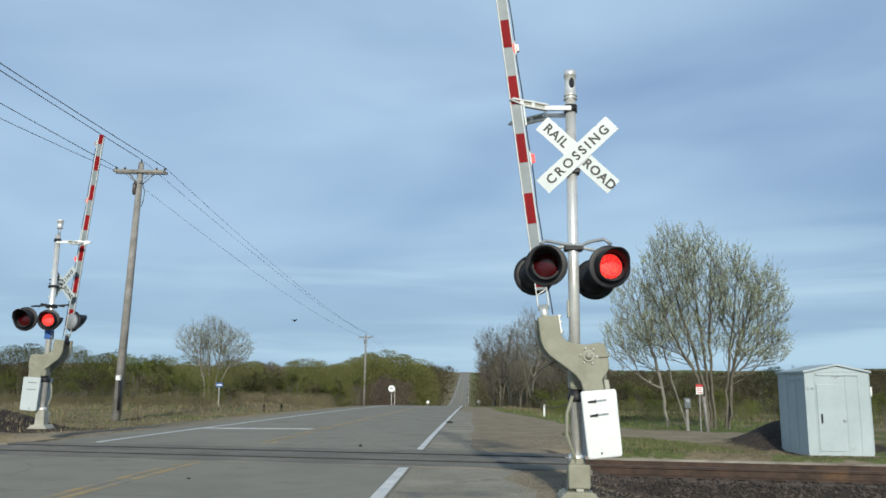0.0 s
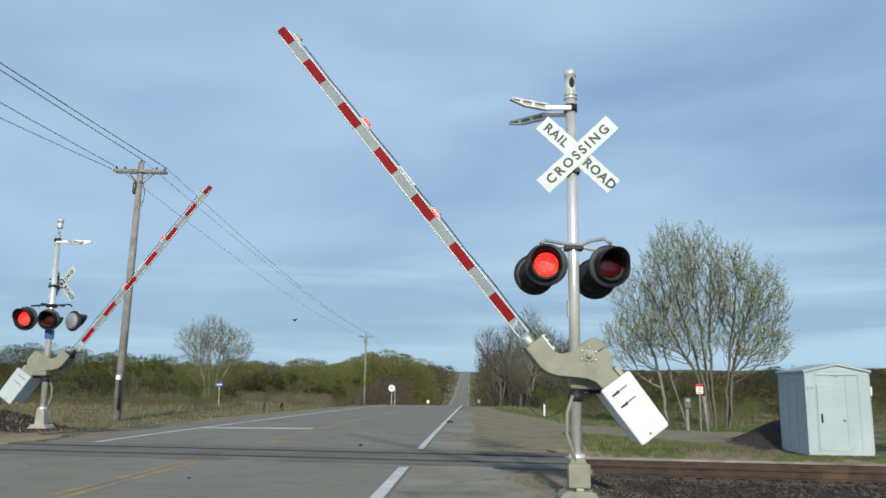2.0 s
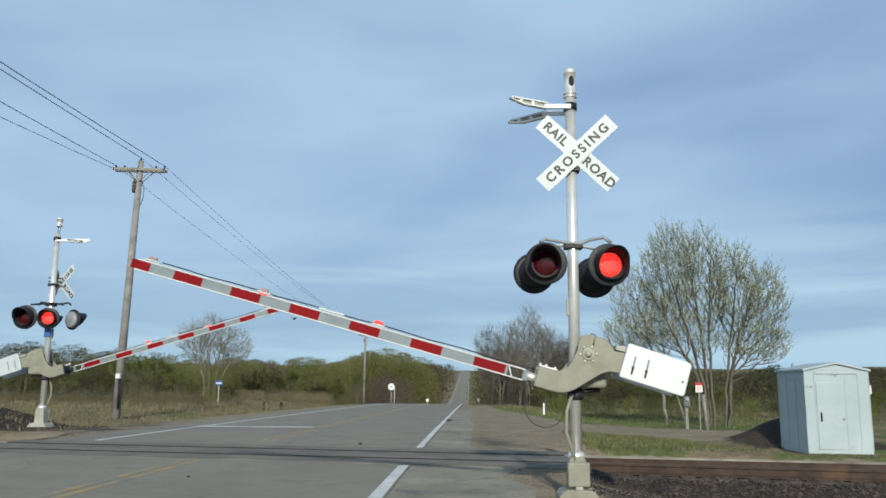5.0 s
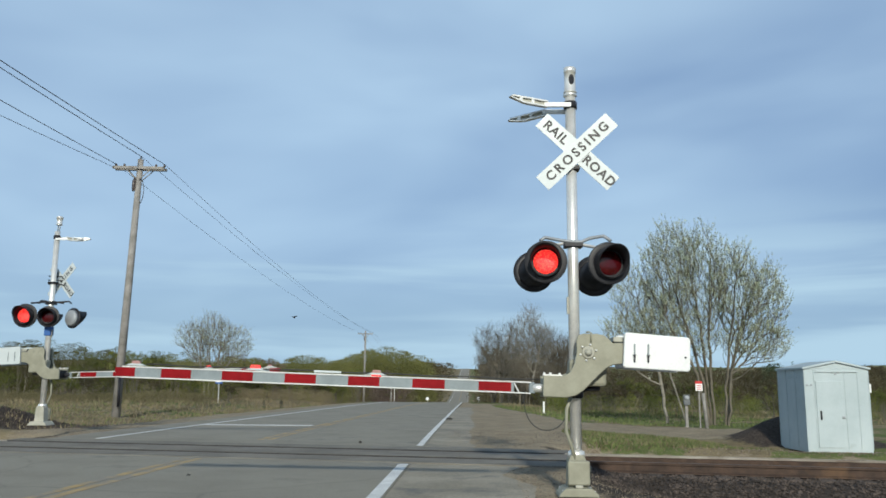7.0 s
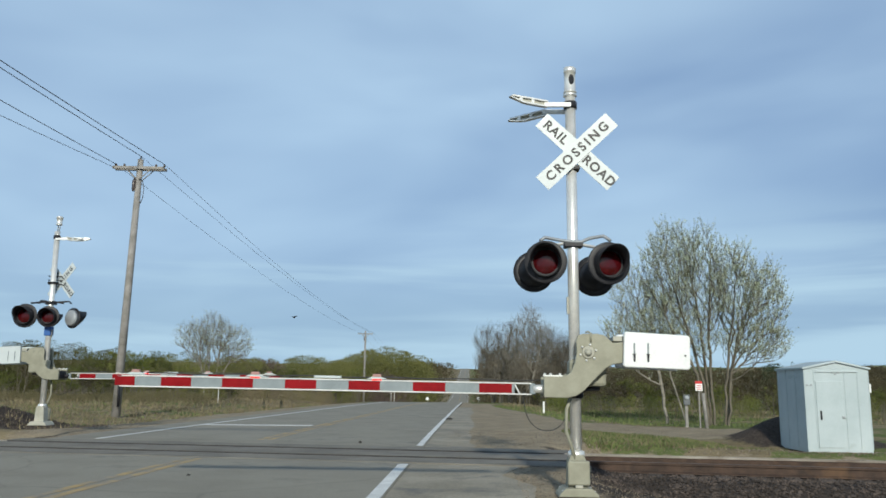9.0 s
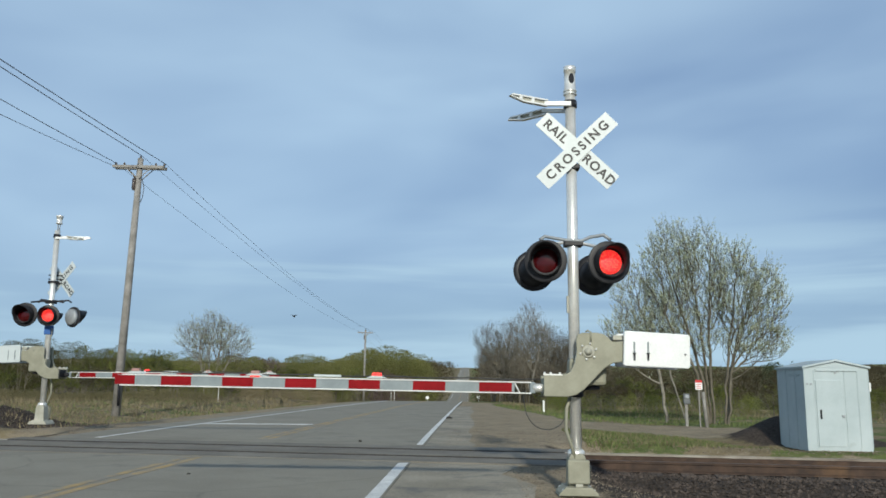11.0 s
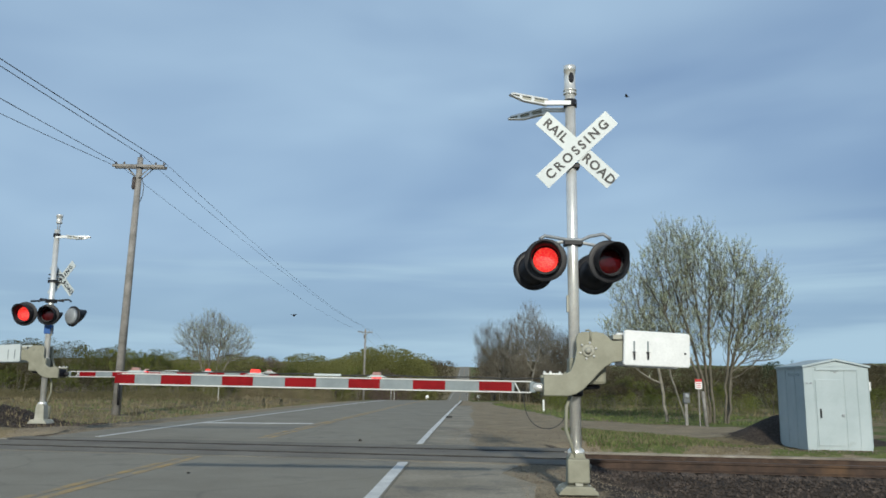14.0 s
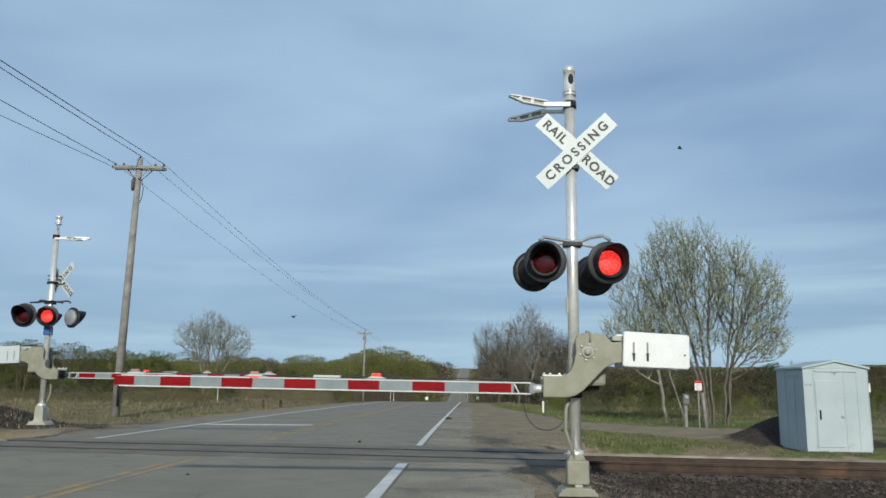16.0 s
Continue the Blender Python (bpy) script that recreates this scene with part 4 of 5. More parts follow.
# ---- equipment shed ----
def equipment_shed(m):
    s = empty("equipment_shed", m, "pale grey metal signal shed on short feet", "shed")
    W, D, H, A = 1.6, 1.75, 2.1, 0.17
    part("body", box(0, 0, 0.02, W, D, H, bevel=0.012), SHED, s)
    out = [(-0.05, H - 0.03), (-0.05, H + 0.02), (W / 2, H + A + 0.03), (W + 0.05, H + 0.02), (W + 0.05, H - 0.03), (W / 2, H + A - 0.02)]
    part("roof", plate(out, -0.06, D + 0.06, 0.006), SHED, s, "shallow gabled metal roof")
    part("gable", plate([(0, H - 0.02), (W, H - 0.02), (W / 2, H + A - 0.03)], 0.0, D, 0), SHED, s)
    part("eave_trim", box(0.28, -0.03, H - 0.1, W - 0.28, 0.0, H - 0.04, bevel=0.004), SHED, s)
    door = part("door", box(0.27, -0.022, 0.14, 0.92, 0.0, 1.78, bevel=0.006), SHED, s, "pale grey steel door")
    part("handle", box(0.34, -0.06, 0.82, 0.375, -0.02, 1.05, bevel=0.008), BLACK, door, "dark door handle")
    part("latch", box(0.88, -0.05, 0.86, 0.95, -0.02, 0.92, bevel=0.006), GREYBOX, door)
    for x, z in ((0.7, 2.0), (0.78, 1.96), (0.84, 2.0), (0.06, 1.68), (0.16, 1.68)):
        part("vent", box(x - 0.025, -0.02, z - 0.02, x + 0.025, 0.0, z + 0.02, bevel=0.004), GREYBOX, s)
    for x in (0.0, 0.24, 1.0, 1.32, W):
        part("seam", box(x - 0.008, -0.012, 0.09, x + 0.008, 0.0, H - 0.03), SHED, s)
    for y in (0.0, 0.58, 1.16, D):
        part("seam", box(-0.012, y - 0.008, 0.09, 0.0, y + 0.008, H - 0.03), SHED, s)
    for k in range(5):
        part("louvre", box(-0.018, 0.28 + 0.16 * k, 1.86, 0.0, 0.38 + 0.16 * k, 1.94, bevel=0.003), SHED, s)
    part("louvre", box(-0.02, 0.5, 1.5, 0.0, 0.95, 1.53, bevel=0.003), SHED, s)
    part("side_box", box(W, 0.02, 1.5, W + 0.07, 0.16, 1.72, bevel=0.01), WHITE, s)
    for x in (0.06, W / 2, W - 0.06):
        for y in (0.06, D - 0.06):
            part("foot", box(x - 0.05, y - 0.05, -0.07, x + 0.05, y + 0.05, 0.03, bevel=0.006), SHED, s)
    return s


equipment_shed(pose(8.36, 21.0, -0.33, 0, 0, 0.5))


# ---- poles and wires ----
def utility_pole(m, tall, label):
    p = empty("utility_pole", m, label, "utility pole", "roadside poles")
    part("pole", tube([(0, 0, -0.3), (0, 0, tall * 0.5), (0, 0, tall)], [0.19, 0.165, 0.13], 14), POLEWOOD, p)
    for y in (-0.16, 0.16):
        part("cross_arm", box(-1.22, y - 0.05, tall - 0.5, 1.22, y + 0.05, tall - 0.37, bevel=0.01), POLEWOOD, p, "grey wooden cross arm")
        for s in (-1, 1):
            part("brace", tube([(s * 0.62, y, tall - 0.46), (s * 0.06, y, tall - 1.0)], 0.022, 6), POLEWOOD, p)
    for x in (-1.15, -0.75, 0.75, 1.15):
        part("insulator", lathe([(0, 0.02), (0.05, 0.03), (0.07, 0.06), (0.12, 0.05), (0.16, 0.03)], (x, 0, tall - 0.37), (0, 0, 1), 10), INSUL, p)
    part("pole_top_insulator", lathe([(0, 0.03), (0.06, 0.05), (0.14, 0.03)], (0, 0, tall), (0, 0, 1), 10), INSUL, p)
    part("cutout", lathe([(0, 0.05), (0.1, 0.09), (0.5, 0.09), (0.62, 0.03)], (-0.16, -0.12, tall - 1.55), (0, 0, 1), 10), INSUL, p)
    part("down_wire", tube([(0.17, 0, tall - 1.0), (0.28, 0, tall - 1.4), (0.26, 0, tall - 1.8), (0.17, 0, tall - 2.1)], 0.018, 6), WIRE, p)
    return p


POLES = [(-15.2, -62.0, 0.0), (-15.83, 36.0, 0.0), (-17.9, 134.0, -1.5), (-18.2, 240.0, -6.0), (-18.6, 345.0, -7.0), (-19.2, 450.0, -6.6)]
for k, (x, y, z) in enumerate(POLES):
    utility_pole(pose(x, y, z, 0, 1.5 if k == 1 else 0.3, 0), 11.6, "weathered wooden utility pole with a double cross arm")
bx = empty("pole_box", pose(-15.72, 35.72, 1.55), "small white and dark box strapped to a pole", "junction box")
part("cover", box(-0.1, -0.1, 0.0, 0.1, 0.08, 0.22, bevel=0.02), WHITE, bx)
part("conduit", tube([(0.06, 0, 0.0), (0.06, 0.04, -1.3)], 0.06, 8), BLACK, bx)


def power_wire(dx, dz, radius, sag, spans):
    bm = bmesh.new()
    for a, b in list(zip(POLES, POLES[1:]))[:spans]:
        pts = []
        for k in range(25):
            t = k / 24
            pts.append((a[0] + (b[0] - a[0]) * t + dx, a[1] + (b[1] - a[1]) * t, a[2] + (b[2] - a[2]) * t + 11.6 + dz - sag * 4 * t * (1 - t)))
        add_tube(bm, pts, radius if a is POLES[0] else radius * 0.6, 5)
    return tagged(mesh_ob("power_wire", bm, WIRE), "dark overhead wire slung from pole to pole", "overhead wire", "overhead wires")


for dx, dz, r, sag, spans in ((1.5, -0.28, 0.016, 1.0, 5), (0.33, 0.14, 0.016, 0.8, 5), (-0.85, -0.22, 0.015, 0.9, 5), (-0.95, -0.36, 0.012, 1.9, 1)):
    power_wire(dx, dz, r, sag, spans)


# ---- trees ----
def grow(seed, tall, stems, spread, twigs, lift=0.55, leaf=0.0, leaves=0, base_r=0.12, levels=4, droop=0.0, lean=(0.08, 0.3), toward=0.0, fan=180.0, light=False):
    """Branches as tapered tubes and leaves as small quads, as two lists of vertices and faces."""
    rnd = random.Random(seed)
    bv, bf, ends = [], [], []

    def limb(p, d, length, r, level):
        n = 5 if level < 2 else (2 if light else 3)
        sides = 7 if level == 0 else (5 if level == 1 else 3)
        if light:
            n, sides = (3, 2, 1, 1)[level], 3
        elif level > 2:
            n = 2
        pts, rad = [p], [r]
        for k in range(n):
            d = (d + Vector((rnd.uniform(-1, 1), rnd.uniform(-1, 1), rnd.uniform(-0.4, 0.7) + lift * 0.4 - droop * level * 0.1)) * (0.13 + 0.05 * level)).normalized()
            p = p + d * (length / n)
            pts.append(p)
            rad.append(r * (1 - (0.72 if level else 0.62) * (k + 1) / n))
        up = d.orthogonal().normalized()
        start = len(bv)
        for q, rr in zip(pts, rad):
            w = d.cross(up)
            for k in range(sides):
                a = 2 * math.pi * k / sides
                bv.append(q + rr * (math.cos(a) * up + math.sin(a) * w))
        for i in range(n):
            for k in range(sides):
                a, b = start + i * sides + k, start + i * sides + (k + 1) % sides
                bf.append((a, b, b + sides, a + sides))
        if level >= levels - 1:
            ends.append((pts, d))
            return
        count = twigs[min(level, len(twigs) - 1)]
        for k in range(count):
            t = rnd.uniform(0.34 if level == 0 else 0.25, 1.0)
            if k == 0:
                t = 1.0
            i = min(int(t * n), n - 1)
            q = pts[i].lerp(pts[i + 1], t * n - i)
            az = rnd.uniform(0, 2 * math.pi)
            side = Vector((math.cos(az), math.sin(az), 0))
            side = (side - d * side.dot(d)).normalized()
            nd = (d * rnd.uniform(0.55, 1.0) + side * spread * rnd.uniform(0.5, 1.1) + Vector((0, 0, lift * 0.35))).normalized()
            limb(q, nd, length * rnd.uniform(0.45, 0.72) * (1.15 - 0.45 * t), max(rad[i] * 0.62, 0.006), level + 1)

    for s in range(stems):
        az = radians(toward + rnd.uniform(-fan, fan))
        tilt = 0.0 if stems == 1 else rnd.uniform(*lean)
        limb(Vector((math.cos(az) * 0.25 * (stems > 1), math.sin(az) * 0.25 * (stems > 1), -0.15)), Vector((math.cos(az) * tilt, math.sin(az) * tilt, 1)).normalized(), tall * rnd.uniform(0.5, 0.64), base_r * rnd.uniform(0.75, 1.1), 0)
    lv, lf = [], []
    for k in range(leaves):
        pts, d = ends[rnd.randrange(len(ends))]
        i = rnd.randrange(len(pts) - 1)
        q = pts[i].lerp(pts[i + 1], rnd.random()) + Vector((rnd.gauss(0, 1), rnd.gauss(0, 1), rnd.gauss(0, 1))) * leaf * 0.8
        u = Vector((rnd.gauss(0, 1), rnd.gauss(0, 1), rnd.gauss(0, 1))).normalized()
        w = u.orthogonal().normalized()
        s = leaf * rnd.uniform(0.6, 1.3)
        a = len(lv)
        lv += [q - u * s * 0.5, q + w * s * 0.32, q + u * s * 0.5, q - w * s * 0.32]
        lf.append((a, a + 1, a + 2, a + 3))
    return bv, bf, lv, lf


def tree(m, label, category, bark, leafmat, group="", name="tree", **k):
    bv, bf, lv, lf = grow(**k)
    t = empty(name, m, label, category, group)
    data_ob("trunk", bv, bf, bark, t, smooth=True)
    if lf:
        data_ob("crown", lv, lf, leafmat, t)
    return t


def gz(x, y):
    return float(terrain(x, y))


def spot(x, y, rz=0.0, s=1.0):
    return Matrix.Translation((x, y, gz(x, y) - 0.05)) @ pose(0, 0, 0, 0, 0, rz) @ Matrix.Diagonal((s, s, s, 1))


def placed(t, x, y, rz, s, sz=None):
    c = copy_thing(t, Matrix.Translation((x, y, gz(x, y) - 0.05)) @ pose(0, 0, 0, 0, 0, rz))
    c.scale = (s, s, sz or s)
    return c


def reach(seed, stems, lobes, points, tip_r, twigs, twig_len, rise, leaf=0.0, leaves=0, balance=0.35, power=0.42):
    """Limbs that reach from a few stems into every part of a crown made of round lobes: each point of the crown joins
    the limb that is near and short, limbs thicken with what they carry, and fine twigs with leaves end them."""
    rng = np.random.default_rng(seed)
    nodes, parent, length = [], [], []
    for line in stems:
        line = [np.array(q, float) for q in line]
        for i, (a, b) in enumerate(zip(line, line[1:])):
            n = max(2, int(np.linalg.norm(b - a) / 0.45))
            for k in range(0 if i == 0 else 1, n + 1):
                q = a + (b - a) * k / n + (rng.normal(0, 0.03, 3) if k else 0)
                root = i == 0 and k == 0
                parent.append(-1 if root else len(nodes) - 1)
                length.append(0.0 if root else length[-1] + np.linalg.norm(q - nodes[-1]))
                nodes.append(q)
    size = np.array([r[0] * r[1] * r[2] for _, r in lobes])
    cloud = []
    for (c, r), share in zip(lobes, size / size.sum()):
        d = rng.normal(0, 1, (int(points * share) + 1, 3))
        d /= np.linalg.norm(d, axis=1)[:, None]
        shell = rng.uniform(0.08, 1.0, len(d)) ** (1 / 2.6)
        bumpy = 1 + 0.1 * np.sin(5 * d[:, 0] + c[0]) * np.sin(6 * d[:, 2] + c[2]) + rng.normal(0, 0.05, len(d))
        cloud.append(np.array(c) + d * np.array(r) * (shell * bumpy)[:, None])
    cloud = np.concatenate(cloud)
    base = nodes[0]
    cloud = cloud[np.argsort(np.linalg.norm(cloud - base, axis=1))]
    pos = np.zeros((len(nodes) + 4 * len(cloud), 3))
    far = np.zeros(len(pos))
    n = len(nodes)
    pos[:n], far[:n] = nodes, length
    parent = parent + [0] * (len(pos) - n)
    stem_nodes = n
    for q in cloud:
        d = np.linalg.norm(pos[:n] - q, axis=1)
        drop = np.maximum(pos[:n, 2] - q[2] + 0.25 * d, 0)
        i = int(np.argmin(d + balance * far[:n] + 0.9 * drop))
        k = 3 if d[i] > 0.9 else (2 if d[i] > 0.35 else 1)
        start = pos[i].copy()
        out = q - start
        for j in range(1, k + 1):
            t = j / k
            bow = np.array((0, 0, -0.08 * np.linalg.norm(out) * math.sin(math.pi * t)))
            pos[n] = start + out * t + bow + (rng.normal(0, 0.03, 3) if j < k else 0)
            parent[n] = i if j == 1 else n - 1
            far[n] = far[parent[n]] + np.linalg.norm(pos[n] - pos[parent[n]])
            n += 1
    load = np.ones(n)
    kids = np.zeros(n, int)
    for i in range(n - 1, -1, -1):
        if parent[i] >= 0:
            load[parent[i]] += load[i]
            kids[parent[i]] += 1
    rad = tip_r * load ** power
    segs = [(pos[parent[i]], pos[i], min(rad[parent[i]], rad[i] * 1.35), rad[i], 6 if rad[i] > 0.03 else 3) for i in range(n) if parent[i] >= 0]
    shoots = []
    tips = [i for i in range(stem_nodes, n) if kids[i] == 0 or rng.random() < 0.3]
    for i in tips:
        d0 = pos[i] - pos[parent[i]]
        d0 /= np.linalg.norm(d0) + 1e-6
        for _ in range(twigs):
            d = d0 * 0.6 + rng.normal(0, 0.42, 3) + np.array((0, 0, rise))
            d /= np.linalg.norm(d)
            e = pos[i] + d * twig_len * rng.uniform(0.5, 1.25)
            shoots.append((pos[i], e))
            segs.append((pos[i], e, tip_r * 0.8, tip_r * 0.35, 3))
    bv, bf = [], []
    for a, b, ra, rb, sides in segs:
        d = b - a
        d = d / (np.linalg.norm(d) + 1e-6)
        u = np.cross(d, (0.31, 0.95, 0.05))
        u /= np.linalg.norm(u) + 1e-6
        w = np.cross(d, u)
        i = len(bv)
        for q, r in ((a, ra), (b, rb)):
            for k in range(sides):
                c = 2 * math.pi * k / sides
                bv.append(tuple(q + r * (math.cos(c) * u + math.sin(c) * w)))
        bf += [(i + k, i + (k + 1) % sides, i + sides + (k + 1) % sides, i + sides + k) for k in range(sides)]
    if not leaves:
        return bv, bf, [], []
    sh = np.array(shoots)
    pick = rng.integers(0, len(sh), leaves)
    q = sh[pick, 0] + (sh[pick, 1] - sh[pick, 0]) * rng.uniform(0.2, 1.05, (leaves, 1)) + rng.normal(0, leaf * 0.35, (leaves, 3))
    u = rng.normal(0, 1, (leaves, 3)) + np.array((0, 0, 0.5))
    u /= np.linalg.norm(u, axis=1)[:, None]
    w = np.cross(u, rng.normal(0, 1, (leaves, 3)))
    w /= np.linalg.norm(w, axis=1)[:, None] + 1e-6
    h = leaf * rng.uniform(0.6, 1.3, (leaves, 1))
    lv = np.stack([q - u * h * 0.5, q + w * h * 0.3, q + u * h * 0.5, q - w * h * 0.3], 1).reshape(-1, 3).tolist()
    return bv, bf, lv, np.arange(4 * leaves).reshape(-1, 4).tolist()


def reaching_tree(m, label, bark, leafmat, group, **k):
    bv, bf, lv, lf = reach(**k)
    t = empty("tree", m, label, "tree", group)
    data_ob("trunk", bv, bf, bark, t, smooth=True)
    if lf:
        data_ob("crown", lv, lf, leafmat, t)
    return t


# tall budding trees behind the shed
FINE = dict(tip_r=0.0062, twigs=4, twig_len=0.62, rise=0.8, leaf=0.07, balance=0.62, power=0.385)
reaching_tree(spot(10.75, 37.5, 0, 0.965), "tall multi-stemmed tree with small new leaves", BARKDARK, LEAF, "budding trees", seed=5,
              stems=[[(-0.1, 0, -0.2), (-0.35, 0.1, 2.4), (-1.1, 0.2, 5.2), (-1.9, 0.2, 8.2)], [(0.05, 0.1, -0.2), (-0.1, 0.2, 2.2), (-0.35, 0.3, 5.6), (-0.9, 0.2, 8.4)],
                     [(-0.2, -0.1, -0.2), (-0.7, -0.3, 2.3), (-1.9, -0.5, 4.6), (-2.7, -0.4, 6.2)], [(0.1, 0, -0.2), (0.0, -0.1, 3.0), (0.1, -0.3, 6.6), (0.2, -0.2, 8.0)]],
              lobes=[((-1.75, 0, 7.1), (1.35, 1.6, 2.5)), ((-0.25, 0.1, 6.9), (1.3, 1.6, 2.6)), ((-2.2, 0, 4.5), (1.1, 1.4, 1.3)), ((-0.6, 0, 4.2), (1.1, 1.3, 1.3))],
              points=1250, **FINE, leaves=20000)
reaching_tree(spot(11.25, 37.2, 0, 0.965), "tall forked tree with small new leaves", BARKDARK, LEAF, "budding trees", seed=11,
              stems=[[(0, 0, -0.2), (0.15, 0, 2.2), (0.55, 0.1, 4.6), (0.9, 0.1, 7.4)], [(0.1, 0.1, -0.2), (0.4, 0.2, 2.4), (0.95, 0.3, 4.4), (1.7, 0.3, 6.4)], [(0.1, -0.1, -0.2), (0.3, -0.2, 2.5), (1.0, -0.3, 3.5), (2.2, -0.2, 4.4)]],
              lobes=[((0.75, 0, 6.3), (1.15, 1.5, 2.2)), ((2.1, 0, 5.5), (0.95, 1.4, 1.95)), ((1.5, 0, 3.8), (1.75, 1.3, 0.95))],
              points=900, **FINE, leaves=16000)
reaching_tree(spot(8.95, 38.5, 0, 0.965), "slender leaning tree with sparse new leaves", BARK, LEAF, "budding trees", seed=13,
              stems=[[(0, 0, -0.2), (-0.25, 0, 2.4), (-0.75, 0.1, 4.2), (-1.3, 0.1, 6.6)], [(1.05, 0, -0.2), (0.3, 0.1, 2.2), (-0.1, 0.2, 4.4), (-0.5, 0.2, 5.6)]],
              lobes=[((-1.3, 0, 5.3), (1.1, 1.3, 2.2)), ((-1.9, 0, 4.0), (1.1, 1.2, 1.1)), ((-0.2, 0.1, 5.0), (0.9, 1.0, 1.6))],
              points=560, **FINE, leaves=8000)

# bare trees by the roadside beyond
R = dict(tip_r=0.0085, twigs=6, twig_len=0.95, rise=0.8, leaf=0.1, leaves=900, balance=0.6, power=0.39)
bare = [reaching_tree(spot(2.7, 84), "bare grey tree with spreading limbs in a roadside row", BARKDARK, LEAFBROWN, "bare roadside trees", seed=21, points=520,
                      stems=[[(0, 0, -0.2), (0.1, 0, 2.2), (-0.5, 0.2, 4.6), (-0.9, 0.3, 6.4)], [(0.2, 0.1, -0.2), (0.5, 0.1, 2.6), (0.9, 0.1, 5.2), (1.1, 0, 7.0)]],
                      lobes=[((-0.9, 0, 5.6), (1.6, 1.7, 2.0)), ((1.0, 0, 6.0), (1.3, 1.6, 2.2)), ((-0.2, 0, 3.6), (1.9, 1.6, 1.4))], **R),
        reaching_tree(spot(5.5, 80), "tall bare grey tree with upright limbs in a roadside row", BARK, LEAFBROWN, "bare roadside trees", seed=22, points=560,
                      stems=[[(0, 0, -0.2), (0.0, 0, 3.0), (0.1, 0.2, 5.8), (-0.2, 0.1, 8.4)], [(0.2, 0, 1.6), (0.7, 0.1, 4.0), (1.3, 0, 6.8)], [(0, 0, 1.2), (-0.5, 0.1, 3.6), (-1.2, 0, 6.2)]],
                      lobes=[((0, 0, 7.0), (1.3, 1.5, 2.6)), ((1.2, 0, 5.6), (1.2, 1.4, 2.1)), ((-1.2, 0, 5.2), (1.2, 1.4, 2.0))], **R),
        reaching_tree(spot(8.0, 82), "bare brown tree with a broad crown in a roadside row", BARKDARK, LEAFBROWN, "bare roadside trees", seed=23, points=520,
                      stems=[[(0, 0, -0.2), (-0.1, 0, 2.4), (-0.4, 0, 5.0), (-0.5, 0, 7.0)], [(0.2, 0.1, -0.2), (0.6, 0.1, 3.0), (1.2, 0.1, 5.6)]],
                      lobes=[((-0.6, 0, 5.6), (1.3, 1.5, 2.4)), ((1.1, 0, 5.0), (1.3, 1.5, 2.1)), ((0, 0, 3.3), (1.6, 1.4, 1.2))], **R)]
for k, x, y, r, sc in ((2, 9.8, 88, 70, 0.9), (0, 11.8, 92, 10, 0.85), (1, 4.2, 93, 150, 0.8), (0, 2.6, 105, 30, 0.95), (2, 6.4, 98, 250, 1.0), (2, 14.5, 94, 120, 0.7), (0, 4.4, 78, 40, 0.55), (2, 6.7, 76, 310, 0.55), (2, 8.6, 96, 100, 0.95), (0, 3.0, 118, 200, 1.05), (2, 5.2, 112, 140, 1.0)):
    placed(bare[k], x, y, r, sc)
lone = reaching_tree(spot(-24.6, 76), "rounded bare tree with pale twigs", BARK, LEAF, "bare field trees", seed=31, points=700,
                     stems=[[(-0.5, 0, -0.2), (-0.7, 0, 2.2), (-1.6, 0.2, 4.6), (-2.4, 0.2, 6.0)], [(-0.2, 0.2, -0.2), (-0.3, 0.3, 2.6), (-0.5, 0.5, 5.0), (-0.7, 0.4, 7.2)],
                            [(0.2, 0, -0.2), (0.5, 0, 2.4), (0.8, -0.2, 5.0), (1.0, -0.2, 7.0)], [(0.3, -0.2, -0.2), (1.2, -0.2, 2.6), (2.3, -0.3, 4.6), (3.0, -0.2, 5.6)]],
                     lobes=[((-1.9, 0, 5.6), (1.6, 1.8, 1.75)), ((0.1, 0, 6.1), (1.8, 2.0, 1.75)), ((2.1, 0, 5.1), (1.6, 1.7, 1.6)), ((0, 0, 4.2), (2.2, 1.7, 1.2))],
                     tip_r=0.0085, twigs=6, twig_len=0.75, rise=0.4, leaf=0.085, leaves=5000, balance=0.6, power=0.39)

# scrub belts: four kinds of bush, planted many times
S = dict(lift=0.5, spread=0.8, levels=4, twigs=(4, 3, 3), light=True)
bushes = []
for k, (seed, leafm, n, bark) in enumerate(((41, LEAFSHRUB, 4200, BARKDARK), (42, LEAFSHRUB, 3800, BARKDARK), (43, LEAFBROWN, 3600, BARKDARK), (44, LEAFBROWN, 3200, BARKDARK))):
    green = leafm is LEAFSHRUB
    bushes.append(tree(spot(-30 - 5 * k, 75), "dense yellow-green bush coming into leaf" if green else "brown bare bush with fine twigs", "bush", bark, leafm, "roadside scrub", name="bush", seed=seed, tall=5.0, stems=5, leaf=0.085, leaves=n, base_r=0.045, **S))
rnd = random.Random(7)
for k in range(105):
    x = rnd.uniform(-75, -13)
    y = rnd.uniform(62, 100) + max(0, -x - 30) * 0.2
    if x > -20:
        y = max(y, 85)
    if -34 < x < -19:
        y = max(y, 88)
    kind = bushes[rnd.choice((0, 1, 0, 2, 3) if x < -32 else (0, 0, 1, 1, 2, 3))]
    s = rnd.choice((0.5, 0.6, 0.7, 0.8)) * rnd.uniform(0.85, 1.1)
    placed(kind, x, y, rnd.uniform(0, 360), s * 1.1, s * rnd.uniform(0.85, 1.2))
